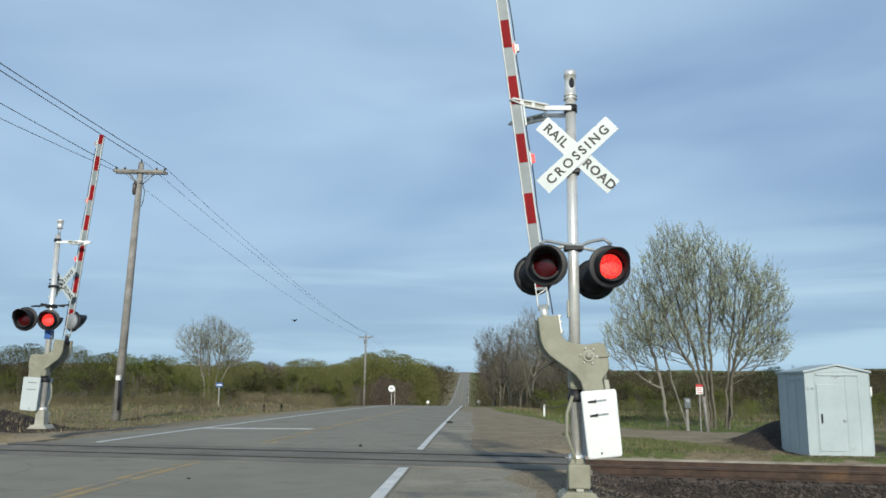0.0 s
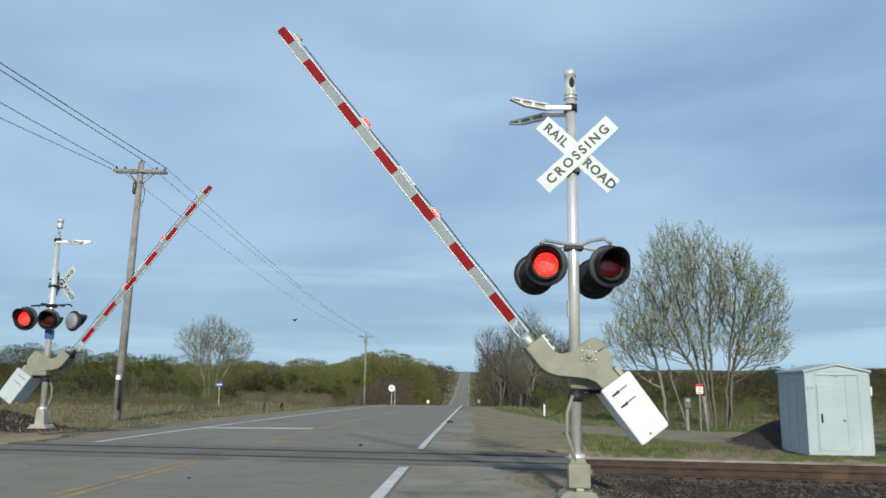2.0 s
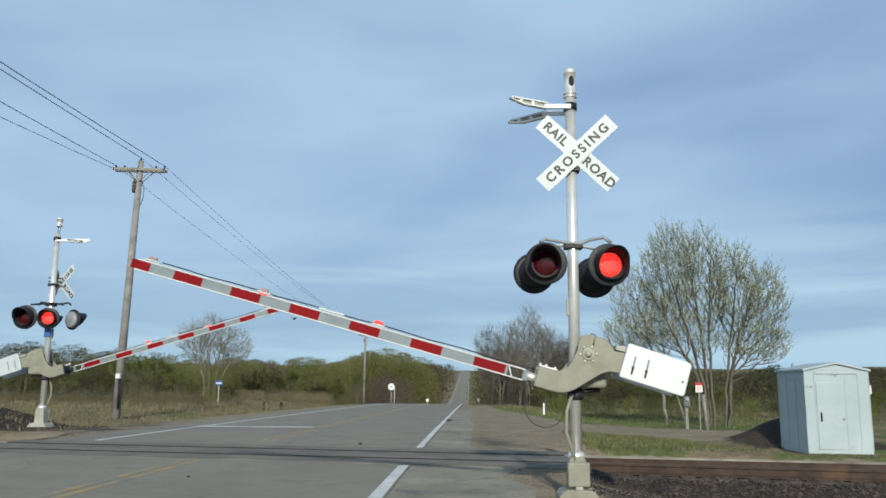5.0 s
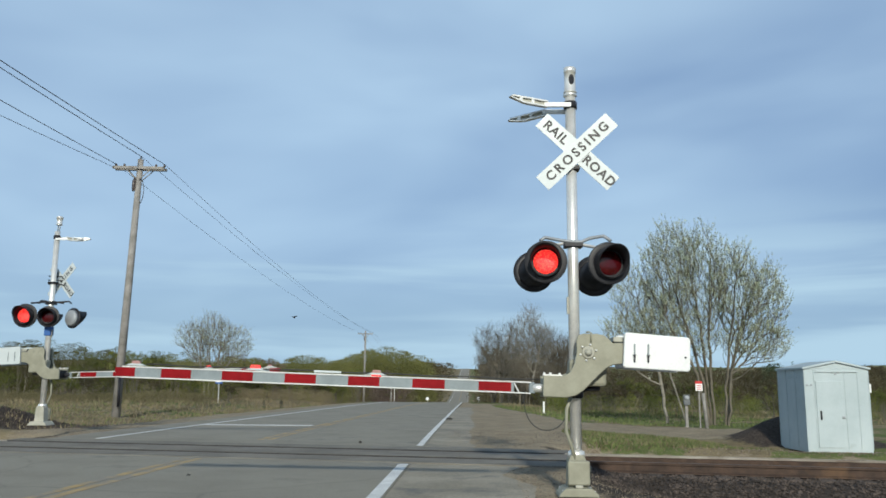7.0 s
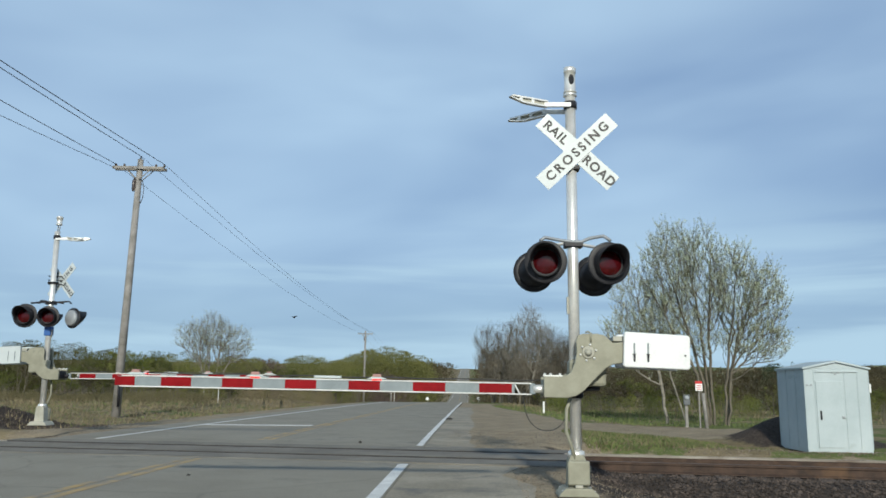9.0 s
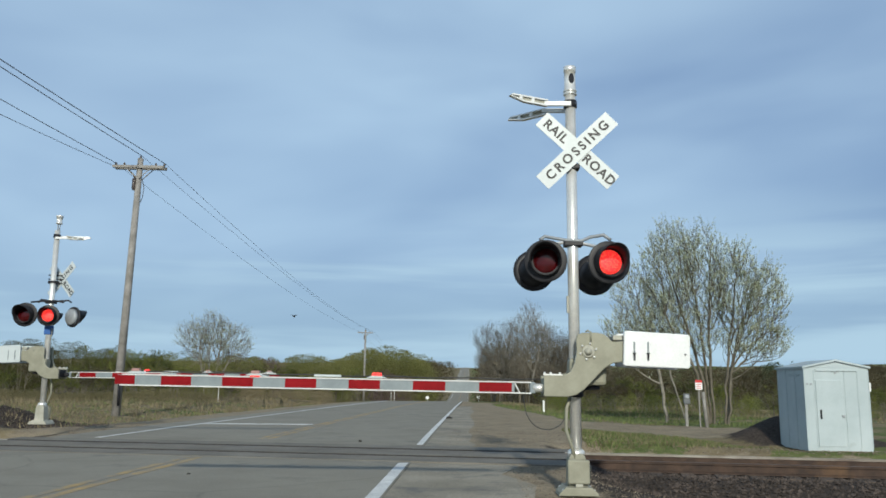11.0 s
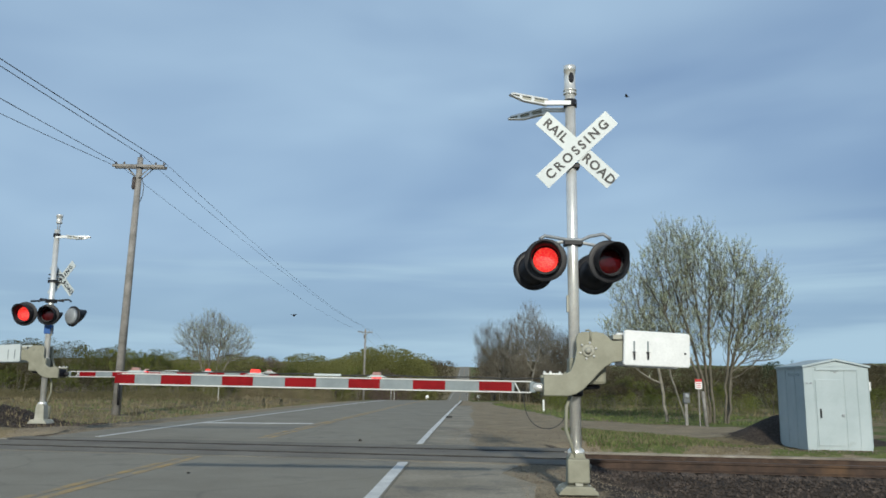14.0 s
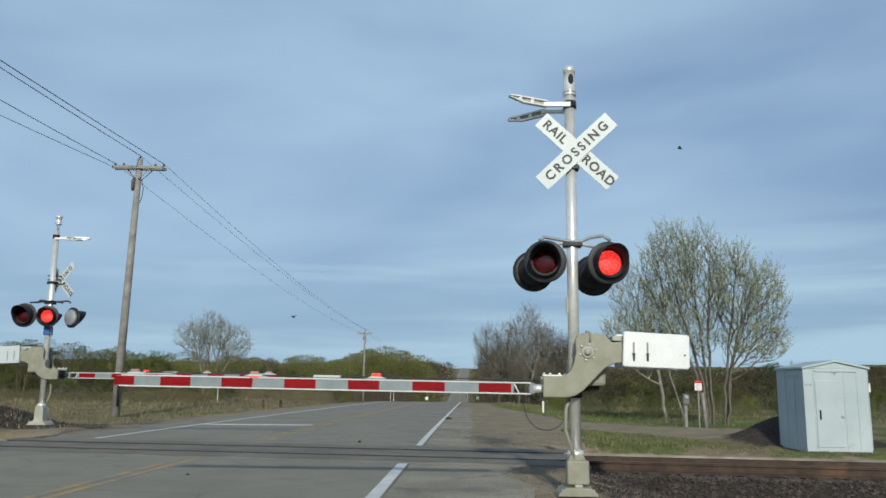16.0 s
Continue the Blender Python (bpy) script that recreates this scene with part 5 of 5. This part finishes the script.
for k in range(65):
    x = rnd.uniform(9, 75)
    y = rnd.uniform(55, 95)
    if x < 16:
        y = max(y, 75)
    kind = bushes[rnd.choice((0, 1, 2, 2, 3, 3))]
    s = rnd.uniform(0.5, 1.0)
    placed(kind, x, y, rnd.uniform(0, 360), s * 1.15, s * rnd.uniform(0.6, 0.95))


for n, x0, x1, y0, y1, s0, s1 in ((45, 12, 48, 46, 66, 0.35, 0.6), (18, 4, 12, 58, 74, 0.4, 0.65), (30, -48, -16, 56, 68, 0.3, 0.55), (14, 1.6, 12, 90, 122, 0.8, 1.1)):
    for k in range(n):
        s = rnd.uniform(s0, s1)
        placed(bushes[rnd.choice((2, 3) if y0 == 90 else (0, 0, 1, 1, 2, 3))], rnd.uniform(x0, x1), rnd.uniform(y0, y1), rnd.uniform(0, 360), s * 1.2, s * rnd.uniform(0.75, 1.0))


# green shrubs in leaf near the roadside pole
for x, y, s, k in ((-27.2, 64, 0.8, 0), (-25.6, 62, 0.86, 1), (-24.6, 65, 0.78, 0), (-23.2, 63, 0.6, 1), (-30.0, 60, 0.6, 1), (-28.6, 59, 0.55, 0), (-27.4, 60.5, 0.5, 1)):
    placed(bushes[k], x, y, 70 * x, s * 1.2, s)


def far_woods(name, label, spots, mat, seed, clumps=420, grain=0.05):
    """Distant woodland: many crowns of loose fine sprays, as one mass."""
    rng = np.random.default_rng(seed)
    V = []
    for x, y, tall, wide in spots:
        n = clumps
        t, a = rng.random(n) ** 0.85, rng.uniform(0, 2 * np.pi, n)
        r = wide * np.sqrt(rng.random(n)) * np.sqrt(np.clip(1 - (2 * t - 0.7) ** 2 * 0.58, 0.03, 1)) * (1 + 0.18 * np.sin(3 * a + x))
        c = np.stack([x + r * np.cos(a), y + r * np.sin(a), gz(x, y) + tall * (0.02 + 0.96 * t)], -1)
        u = rng.normal(0, 0.55, (n, 3)) + np.stack([np.cos(a) * 0.45, np.sin(a) * 0.45, np.full(n, 0.7)], -1)
        u /= np.linalg.norm(u, axis=1)[:, None]
        w = np.cross(u, rng.normal(0, 1, (n, 3)))
        w /= np.linalg.norm(w, axis=1)[:, None] + 1e-6
        h = (wide * grain * rng.uniform(0.6, 1.4, n))[:, None]
        w = w * h * rng.uniform(0.3, 0.65, n)[:, None]
        V.append(np.stack([c - u * h, c + w, c + u * h, c - w], 1).reshape(-1, 3))
    V = np.concatenate(V)
    ob = data_ob(name, V.tolist(), np.arange(len(V)).reshape(-1, 4).tolist(), mat)
    return tagged(ob, label, "woods", kind="stuff")


def belt(n, y0, y1, line, seed, low=0.72, slim=0.36):
    """Crowns of a belt of woods between y0 and y1. line: x / y along the belt, and the rise of its crown line over eye height, per metre of distance."""
    rng = np.random.default_rng(seed)
    out = []
    bearing, rise = [q[0] for q in line], [q[1] for q in line]
    for _ in range(n):
        y, b = rng.uniform(y0, y1), rng.uniform(bearing[0], bearing[-1])
        x = b * y
        if abs(x - float(road_x(y)) - ROAD_C) < 7.4:
            continue
        top = 1.27 + np.interp(b, bearing, rise) * y - gz(x, y)
        tall = max(0.4, top * rng.uniform(low, 1.0))
        out.append((x, y, tall, max(0.7, tall * slim * rng.uniform(0.8, 1.2))))
    return out


far_woods("far_woods", "yellow-green spring thicket behind the field", belt(100, 84, 112, [(-0.46, 0.044), (-0.4, 0.041), (-0.3, 0.039), (-0.26, 0.034)], 1), LEAFHAZED, 51, 1200, 0.029)
far_woods("far_woods", "dark olive thicket beside the pole", belt(90, 66, 84, [(-0.8, 0.046), (-0.6, 0.05), (-0.54, 0.058), (-0.5, 0.053), (-0.43, 0.047)], 2, 0.8), LEAFOLIVE, 52, 1500, 0.026)
far_woods("far_woods", "thin yellow-green saplings in front of the thicket", belt(46, 64, 73, [(-0.44, 0.036), (-0.4, 0.04), (-0.36, 0.034), (-0.33, 0.03), (-0.3, 0.022)], 19, 0.6, 0.26), LEAFHAZED, 67, 700, 0.045)
far_woods("brush", "dry olive brush along the edge of the field", belt(170, 50, 64, [(-0.62, -0.006), (-0.5, -0.012), (-0.42, -0.009), (-0.36, -0.006), (-0.33, -0.012)], 13, 0.6, 0.7), DRYBRUSH, 63, 320, 0.04)
far_woods("brush", "dry tan brush behind the clearing", belt(120, 72, 84, [(-0.36, -0.002), (-0.3, -0.004), (-0.2, -0.004), (-0.13, -0.008)], 14, 0.6, 0.7), DRYGRASS, 64, 260, 0.045)
far_woods("far_woods", "bare purple-brown thicket behind the field", belt(34, 100, 118, [(-0.32, 0.033), (-0.29, 0.04), (-0.26, 0.036), (-0.23, 0.03)], 3), LEAFPURPLE, 53, 1100, 0.03)
far_woods("far_woods", "spring woods along the edge of the field", belt(110, 130, 165, [(-0.3, 0.034), (-0.25, 0.034), (-0.235, 0.031), (-0.215, 0.038), (-0.195, 0.038), (-0.18, 0.031), (-0.165, 0.033), (-0.155, 0.036)], 4), LEAFHAZED, 54, 900, 0.033)
far_woods("far_woods", "rounded yellow-green wood on a rise beside the road", belt(150, 215, 265, [(-0.175, 0.03), (-0.155, 0.037), (-0.14, 0.044), (-0.115, 0.05), (-0.095, 0.049), (-0.07, 0.044), (-0.055, 0.036), (-0.045, 0.03)], 5), LEAFHAZED, 55, 800, 0.034)
far_woods("far_woods", "bare purple-brown scrub at the foot of the wood", belt(40, 140, 175, [(-0.15, 0.006), (-0.12, 0.014), (-0.105, 0.02), (-0.09, 0.014), (-0.07, 0.008)], 6), LEAFPURPLE, 56, 420, 0.05)
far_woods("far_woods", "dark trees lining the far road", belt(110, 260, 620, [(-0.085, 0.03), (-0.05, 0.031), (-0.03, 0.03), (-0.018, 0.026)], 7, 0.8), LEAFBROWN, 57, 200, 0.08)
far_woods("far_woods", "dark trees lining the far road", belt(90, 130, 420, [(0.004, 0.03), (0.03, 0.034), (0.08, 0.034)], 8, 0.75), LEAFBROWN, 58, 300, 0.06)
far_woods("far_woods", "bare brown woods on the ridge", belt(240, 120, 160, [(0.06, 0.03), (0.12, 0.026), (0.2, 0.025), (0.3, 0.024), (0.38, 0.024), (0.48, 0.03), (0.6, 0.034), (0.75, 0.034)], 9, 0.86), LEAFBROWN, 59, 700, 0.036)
far_woods("far_woods", "brown hedgerow with spring green behind the field", belt(110, 74, 112, [(0.07, 0.014), (0.2, 0.016), (0.35, 0.013), (0.6, 0.018), (0.75, 0.018)], 10), LEAFBROWN, 60, 800, 0.034)
far_woods("far_woods", "low yellow-green willows behind the field", belt(150, 50, 74, [(0.09, -0.009), (0.2, -0.005), (0.3, -0.006), (0.5, -0.003), (0.7, -0.003)], 11), LEAFSHRUB, 61, 700, 0.036)
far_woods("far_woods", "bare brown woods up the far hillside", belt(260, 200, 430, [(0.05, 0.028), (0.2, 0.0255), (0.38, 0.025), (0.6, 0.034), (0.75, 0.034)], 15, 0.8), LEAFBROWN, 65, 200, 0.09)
far_woods("far_woods", "dark conifers on the ridge", belt(7, 135, 145, [(0.353, 0.028), (0.36, 0.0315), (0.372, 0.0305)], 16, 0.9, 0.3) + belt(2, 135, 140, [(0.334, 0.0275), (0.337, 0.0275)], 17, 1.0, 0.12) + belt(2, 135, 140, [(0.384, 0.032), (0.386, 0.033)], 18, 1.0, 0.1), CONIFER, 66, 700, 0.05)
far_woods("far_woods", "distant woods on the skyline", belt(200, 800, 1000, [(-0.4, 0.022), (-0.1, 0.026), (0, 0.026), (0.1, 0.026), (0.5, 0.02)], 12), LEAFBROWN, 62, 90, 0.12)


# ---- small roadside things ----
def post_sign(m, tall, shape, label, mat, category="road sign"):
    s = empty("road_sign", m, label, category)
    part("post", box(-0.025, -0.02, -0.1, 0.025, 0.02, tall, bevel=0.004), POLEWOOD if "wooden" in label else GALV, s)
    if shape[0] == "disc":
        part("panel", lathe([(0.02, shape[1]), (0.026, shape[1])], (0, 0, tall), (0, -1, 0), 24), mat, s)
    else:
        part("panel", box(-shape[1] / 2, -0.03, tall - shape[2], shape[1] / 2, -0.022, tall), mat, s)
    return s


rs = post_sign(pose(-11.0, 110, gz(-11.0, 110)), 2.8, ("disc", 0.45), "round white sign on two thin posts", WHITE)
part("post", box(0.4, -0.02, -0.1, 0.46, 0.02, 2.7, bevel=0.004), GALV, rs)
part("text_bar", box(-0.2, -0.034, 2.74, 0.2, -0.028, 2.9), GREYBOX, rs)
sg = post_sign(pose(9.42, 34.6, gz(9.42, 34.6)), 1.92, ("rect", 0.29, 0.4), "white notice with a red top on a wooden post", WHITE)
part("red_band", box(-0.145, -0.036, 1.81, 0.145, -0.031, 1.92), REDSIGN, sg)
for k in range(3):
    part("text_bar", box(-0.1, -0.036, 1.73 - 0.08 * k, 0.1, -0.031, 1.755 - 0.08 * k), REDSIGN, sg)
bs = post_sign(pose(-18.8, 60, gz(-18.8, 60)), 1.7, ("rect", 0.52, 0.32), "small blue sign on a thin post", BLUESIGN)
part("text_bar", box(-0.2, -0.036, 1.5, 0.2, -0.031, 1.58), WHITE, bs)
post_sign(pose(-10.0, 180, gz(-10.0, 180)), 2.5, ("disc", 0.35), "small pale marker sign beside the far road", WHITE)
post_sign(pose(1.2, 180, gz(1.2, 180)), 2.5, ("disc", 0.35), "small pale marker sign beside the far road", WHITE)
mk = empty("marker_post", pose(3.85, 45, gz(3.85, 45)), "short white marker post in the grass", "marker post")
part("post", box(-0.05, -0.05, -0.1, 0.05, 0.05, 0.6, bevel=0.01), WHITE, mk)
mb = empty("meter_post", pose(8.95, 34.9, gz(8.95, 34.9)), "grey electric meter box on a post", "meter box")
part("post", box(-0.06, -0.05, -0.1, 0.06, 0.05, 1.35, bevel=0.01), POLEWOOD, mb)
part("meter_box", box(-0.13, -0.16, 0.92, 0.13, -0.05, 1.35, bevel=0.02), DARKBOX, mb)
part("dial", lathe([(0, 0.09), (0.05, 0.085), (0.06, 0.05)], (0, -0.16, 1.22), (0, -1, 0), 16), GREYBOX, mb)
wp = empty("wooden_post", pose(9.75, 34.8, gz(9.75, 34.8)), "leaning weathered wooden post", "post")
part("post", tube([(0, 0, -0.1), (-0.1, 0, 1.45)], [0.08, 0.06], 8), POLEWOOD, wp)


def debris(x, y, w, tall, seed):
    d = empty("road_debris", pose(x, y, 0.0), "small dark clod lying on the road", "debris", "clods on the road")
    rnd = random.Random(seed)
    bm = bmesh.new()
    bmesh.ops.create_icosphere(bm, subdivisions=2, radius=1.0)
    for v in bm.verts:
        k = rnd.uniform(0.75, 1.15)
        v.co = Vector((v.co.x * w * k, v.co.y * w * 0.7 * k, max(v.co.z, -0.1) * tall * k + 0.004))
    part("clod", bm, TAR_AND_SHADE, d)


debris(-0.92, 31.5, 0.13, 0.07, 1)
debris(-2.5, 18.3, 0.04, 0.05, 2)
debris(-4.0, 11.6, 0.028, 0.02, 3)


def conifer(x, y, tall, seed):
    rnd = random.Random(seed)
    c = empty("young_conifer", pose(x, y, gz(x, y)), "small dark young conifer", "conifer", "young conifers")
    part("trunk", tube([(0, 0, -0.05), (0, 0, tall)], [0.03, 0.008], 6), BARKDARK, c)
    v, f = [], []
    for k in range(260):
        t = rnd.random() ** 0.8
        r = 0.32 * tall * (1 - t) * math.sqrt(rnd.random())
        a = rnd.uniform(0, 6.283)
        p = Vector((math.cos(a) * r, math.sin(a) * r, tall * (0.06 + 0.94 * t)))
        o = Vector((math.cos(a), math.sin(a), 0.2)) * 0.09
        w = Vector((-math.sin(a), math.cos(a), 0)) * 0.02
        i = len(v)
        v += [p - w, p + w, p + o]
        f.append((i, i + 1, i + 2))
    data_ob("crown", v, f, CONIFER, c)


conifer(-14.1, 55, 0.62, 1)
conifer(-13.0, 55.5, 0.58, 2)
conifer(-14.6, 62, 0.5, 3)


# ---- grass and stones ----
def grass(name, label, mat, regions, seed):
    """Blades as thin bent triangles, one mass."""
    rng = np.random.default_rng(seed)
    V, F, base = [], [], 0
    for n, x0, x1, y0, y1, h0, h1 in regions:
        x, y = rng.uniform(x0, x1, n), rng.uniform(y0, y1, n)
        keep = wobble(x, y, 1.1, 6.0) + rng.uniform(-0.6, 0.6, n) > -0.1
        low = 24.4 + 0.05 * np.maximum(9 - x, 0)
        keep &= ~((x > 0) & (x < 13) & (y > low - 0.3) & (y < np.maximum(76 - 11 * x, 34.6) + 0.2))
        keep &= ~((x < 0) & (-x - 10.1 < turnout(y)))
        keep &= np.hypot((x - 9.3) / 1.2, y - 23.6) > 2.6
        x, y = x[keep], y[keep]
        n = len(x)
        z = terrain(x, y) - 0.01
        h = rng.uniform(h0, h1, n)
        a = rng.uniform(0, 2 * np.pi, n)
        w = h * 0.06 + 0.004 + 0.0004 * y
        lean = rng.uniform(0.1, 0.6, n) * h
        b = rng.uniform(0, 2 * np.pi, n)
        p = np.stack([np.stack([x - w * np.cos(a), y - w * np.sin(a), z], -1), np.stack([x + w * np.cos(a), y + w * np.sin(a), z], -1),
                      np.stack([x + lean * np.cos(b), y + lean * np.sin(b), z + h], -1)], 1)
        V.append(p.reshape(-1, 3))
        F.append(base + np.arange(3 * n).reshape(-1, 3))
        base += 3 * n
    ob = data_ob(name, np.concatenate(V).tolist(), np.concatenate(F).tolist(), mat)
    return tagged(ob, label, "grass", kind="stuff")


grass("green_grass", "short green spring grass by the drive", GREENGRASS, ((19000, 2.6, 7.2, 19.0, 24.6, 0.04, 0.11), (18000, 1.6, 16, 34.6, 62, 0.05, 0.16), (9000, -26, -11, 26, 60, 0.05, 0.14)), 1)
grass("dry_grass", "dry tan grass along the roadside", DRYGRASS, ((6000, 2.6, 7.2, 18.8, 24.6, 0.04, 0.12), (14000, -34, -11.6, 24, 48, 0.05, 0.2), (12000, -50, -12.2, 45, 75, 0.08, 0.32), (8000, 2.5, 40, 44, 75, 0.1, 0.3)), 2)


def stones(regions, seed, mat=None, label="loose brown-grey ballast stones beside the rails", name="ballast_stones"):
    """Loose ballast stones: uneven eight-faced lumps, one mass."""
    rng = np.random.default_rng(seed)
    unit = np.array([(1, 0, 0), (0, 1, 0), (-1, 0, 0), (0, -1, 0), (0, 0, 1), (0, 0, -1)], float)
    tri = np.array([(0, 1, 4), (1, 2, 4), (2, 3, 4), (3, 0, 4), (1, 0, 5), (2, 1, 5), (3, 2, 5), (0, 3, 5)])
    V, F, base = [], [], 0
    for n, x0, x1, d0, d1, s0, s1 in regions:
        x = rng.uniform(x0, x1, n)
        y = TRACK_Y + SKEW * x + rng.uniform(d0, d1, n)
        z = terrain(x, y)
        s = rng.uniform(s0, s1, n)[:, None, None] * rng.uniform(0.6, 1.3, (n, 6, 1)) * rng.uniform(0.7, 1.2, (n, 1, 3))
        a = rng.uniform(0, 6.283, n)
        c, q = np.cos(a), np.sin(a)
        u = unit[None] * s
        r = np.stack([u[..., 0] * c[:, None] - u[..., 1] * q[:, None], u[..., 0] * q[:, None] + u[..., 1] * c[:, None], u[..., 2] * 0.8], -1)
        V.append((r + np.stack([x, y, z + 0.008], -1)[:, None]).reshape(-1, 3))
        F.append((base + 6 * np.arange(n)[:, None, None] + tri[None]).reshape(-1, 3))
        base += 6 * n
    ob = data_ob(name, np.concatenate(V).tolist(), np.concatenate(F).tolist(), mat or STONE)
    return tagged(ob, label, "stones", kind="stuff")


stones(((6500, 1.9, 9, -4.6, -0.9, 0.018, 0.045), (1800, 2.0, 12, -0.65, 0.65, 0.02, 0.045), (1600, 2.0, 12, 0.85, 2.2, 0.02, 0.045), (1500, -24, -10.8, -2.4, 2.6, 0.02, 0.05), (1600, -18.5, -12.8, 6.0, 11.5, 0.03, 0.07)), 3)

stones(((2600, 0.6, 2.4, -7.0, -2.0, 0.005, 0.013), (1500, 2.0, 6.0, 2.2, 4.0, 0.006, 0.016), (2600, 4.5, 11.5, 3.9, 6.2, 0.01, 0.025), (1500, -0.6, 3.0, 2.4, 9.0, 0.006, 0.015), (900, -12.5, -10.0, 3.0, 9.0, 0.006, 0.018)), 4, PEBBLE, "loose pale gravel on the road shoulder", "loose_gravel")


# ---- birds, added for an insect and a dirt speck on the windscreen ----
def bird(m, label):
    b = empty("bird", m, label, "bird")
    part("body", lathe([(-0.3, 0.01), (-0.2, 0.07), (0, 0.12), (0.18, 0.09), (0.28, 0.05), (0.34, 0.01)], (0, 0, 0), (1, 0.2, 0), 10), SPECK, b)
    for s in (-1, 1):
        bm = bmesh.new()
        pts = [(0.15, 0.05 * s, 0.05), (0.1, 0.35 * s, 0.2), (-0.05, 0.62 * s, 0.16), (-0.16, 0.4 * s, 0.12), (-0.14, 0.05 * s, 0.03)]
        up = [bm.verts.new(p) for p in pts]
        dn = [bm.verts.new((x, y, z - 0.03)) for x, y, z in pts]
        bm.faces.new(up)
        bm.faces.new(dn[::-1])
        for i in range(5):
            bm.faces.new((up[i], dn[i], dn[(i + 1) % 5], up[(i + 1) % 5]))
        bmesh.ops.recalc_face_normals(bm, faces=bm.faces[:])
        part("wing", bm, SPECK, b)
    b.scale = (1.35, 1.35, 1.35)
    return b


flyer = bird(pose(22, 150, 60), "small dark bird standing in for an insect on the windscreen")
bird(pose(-33.5, 150, 13.7, 0, 20, 60), "small dark bird standing in for a dirt speck on the windscreen")

# ---- pieces of the track ----
build_ties()


# ---- what moves ----
GATE = ((0.0, 82.9), (0.5, 75.0), (1.0, 67.1), (1.5, 59.4), (2.0, 51.6), (2.5, 44.4), (3.0, 37.9), (3.5, 32.0), (4.0, 26.0), (4.5, 20.3), (5.0, 15.4), (5.5, 11.1), (6.0, 7.3), (6.3, 5.3), (6.6, 3.6), (7.0, 1.7), (7.2, 1.1), (7.5, 0.7), (8.0, 0.6), (16.0, 0.6))
FAR_GATE = ((0.0, 85.0), (0.5, 77.5), (1.0, 69.5), (1.5, 61.3), (2.0, 53.0), (2.5, 45.6), (3.0, 39.0), (3.5, 33.0), (4.0, 27.3), (4.5, 21.8), (5.0, 16.6), (5.5, 12.0), (6.0, 8.0), (6.3, 5.9), (6.6, 3.9), (7.0, 1.6), (7.4, 0.3), (8.0, -0.1), (16.0, -0.1))
FLASH_START, FLASH_HALF = 0.55, 0.601


def flash_rows(even, lit, dark, lag=0):
    """The lamp face comes forward to shine and draws back into its housing when its turn is over."""
    rows, k, now = [(0.0, lit if even else dark)], 0, even
    while True:
        f = round((FLASH_START + FLASH_HALF * k + (0.03 if k > 10 else 0.0) - 0.02) * FPS)
        if (f + 4) / FPS > 16.0:
            break
        if now:
            rows += [((f - 1) / FPS, lit), (f / FPS, dark)]
        else:
            rows += [((f + 1 + lag) / FPS, dark), ((f + 2 + lag) / FPS, lit)]
        now = not now
        k += 1
    return rows + [(16.0, lit if now else dark)]


def motions():
    for (sig, gate, lamps, arm_lamps, cable), rows in ((near_sig, GATE), (far_sig, FAR_GATE)):
        y = gate.matrix_basis.translation.y
        walk(gate, [(t, pose(PX, y, PZ, 0, a, 0)) for t, a in rows])
        walk(cable, [(t, pose(*CABLE, 0, 0.85 * a, 0)) for t, a in rows])
        turned = sig is far_sig[0]
        for k, glow in enumerate(lamps):
            # seen from the camera, lamps to the right shine first
            on_right = (k in (1, 3)) != turned
            walk(glow, flash_rows(on_right, pose(0, -0.018, 0), pose(0, 0.05, 0), 1 if turned else 0))
        for k, (lamp, x) in enumerate(arm_lamps):
            walk(lamp, flash_rows(k == 1, pose(0, 0, 0.002), pose(0, 0, -0.042)))
    walk(flyer, [(0.0, pose(37.34, 300.00, 117.43, 0, 10, -20)), (2.0, pose(34.67, 278.51, 109.11, 0, 10, -20)), (4.0, pose(31.99, 257.02, 100.79, 0, 10, -20)), (6.0, pose(29.32, 235.54, 92.47, 0, 10, -20)), (8.0, pose(26.64, 214.05, 84.15, 0, 10, -20)), (10.0, pose(23.97, 192.56, 75.83, 0, 10, -20)), (12.0, pose(21.29, 171.07, 67.51, 0, 10, -20)), (12.1, pose(21.16, 170.00, 67.10, 0, 10, -20)), (12.3, pose(22.58, 165.00, 64.90, 0, 10, -20)), (12.7, pose(22.53, 162.00, 63.54, 0, 10, -20)), (13.0, pose(24.15, 158.00, 61.64, 0, 10, -20)), (13.3, pose(25.20, 154.00, 59.61, 0, 10, -20)), (13.6, pose(26.48, 150.00, 57.32, 0, 10, -20)), (13.9, pose(28.25, 148.00, 55.73, 0, 10, -20)), (14.2, pose(30.69, 146.00, 54.14, 0, 10, -20)), (14.5, pose(32.10, 144.00, 52.42, 0, 10, -20)), (14.8, pose(32.81, 142.00, 49.79, 0, 10, -20)), (15.2, pose(33.47, 140.00, 46.75, 0, 10, -20)), (15.6, pose(34.39, 138.00, 43.92, 0, 10, -20)), (16.0, pose(35.73, 136.00, 41.86, 0, 10, -20))])


motions()
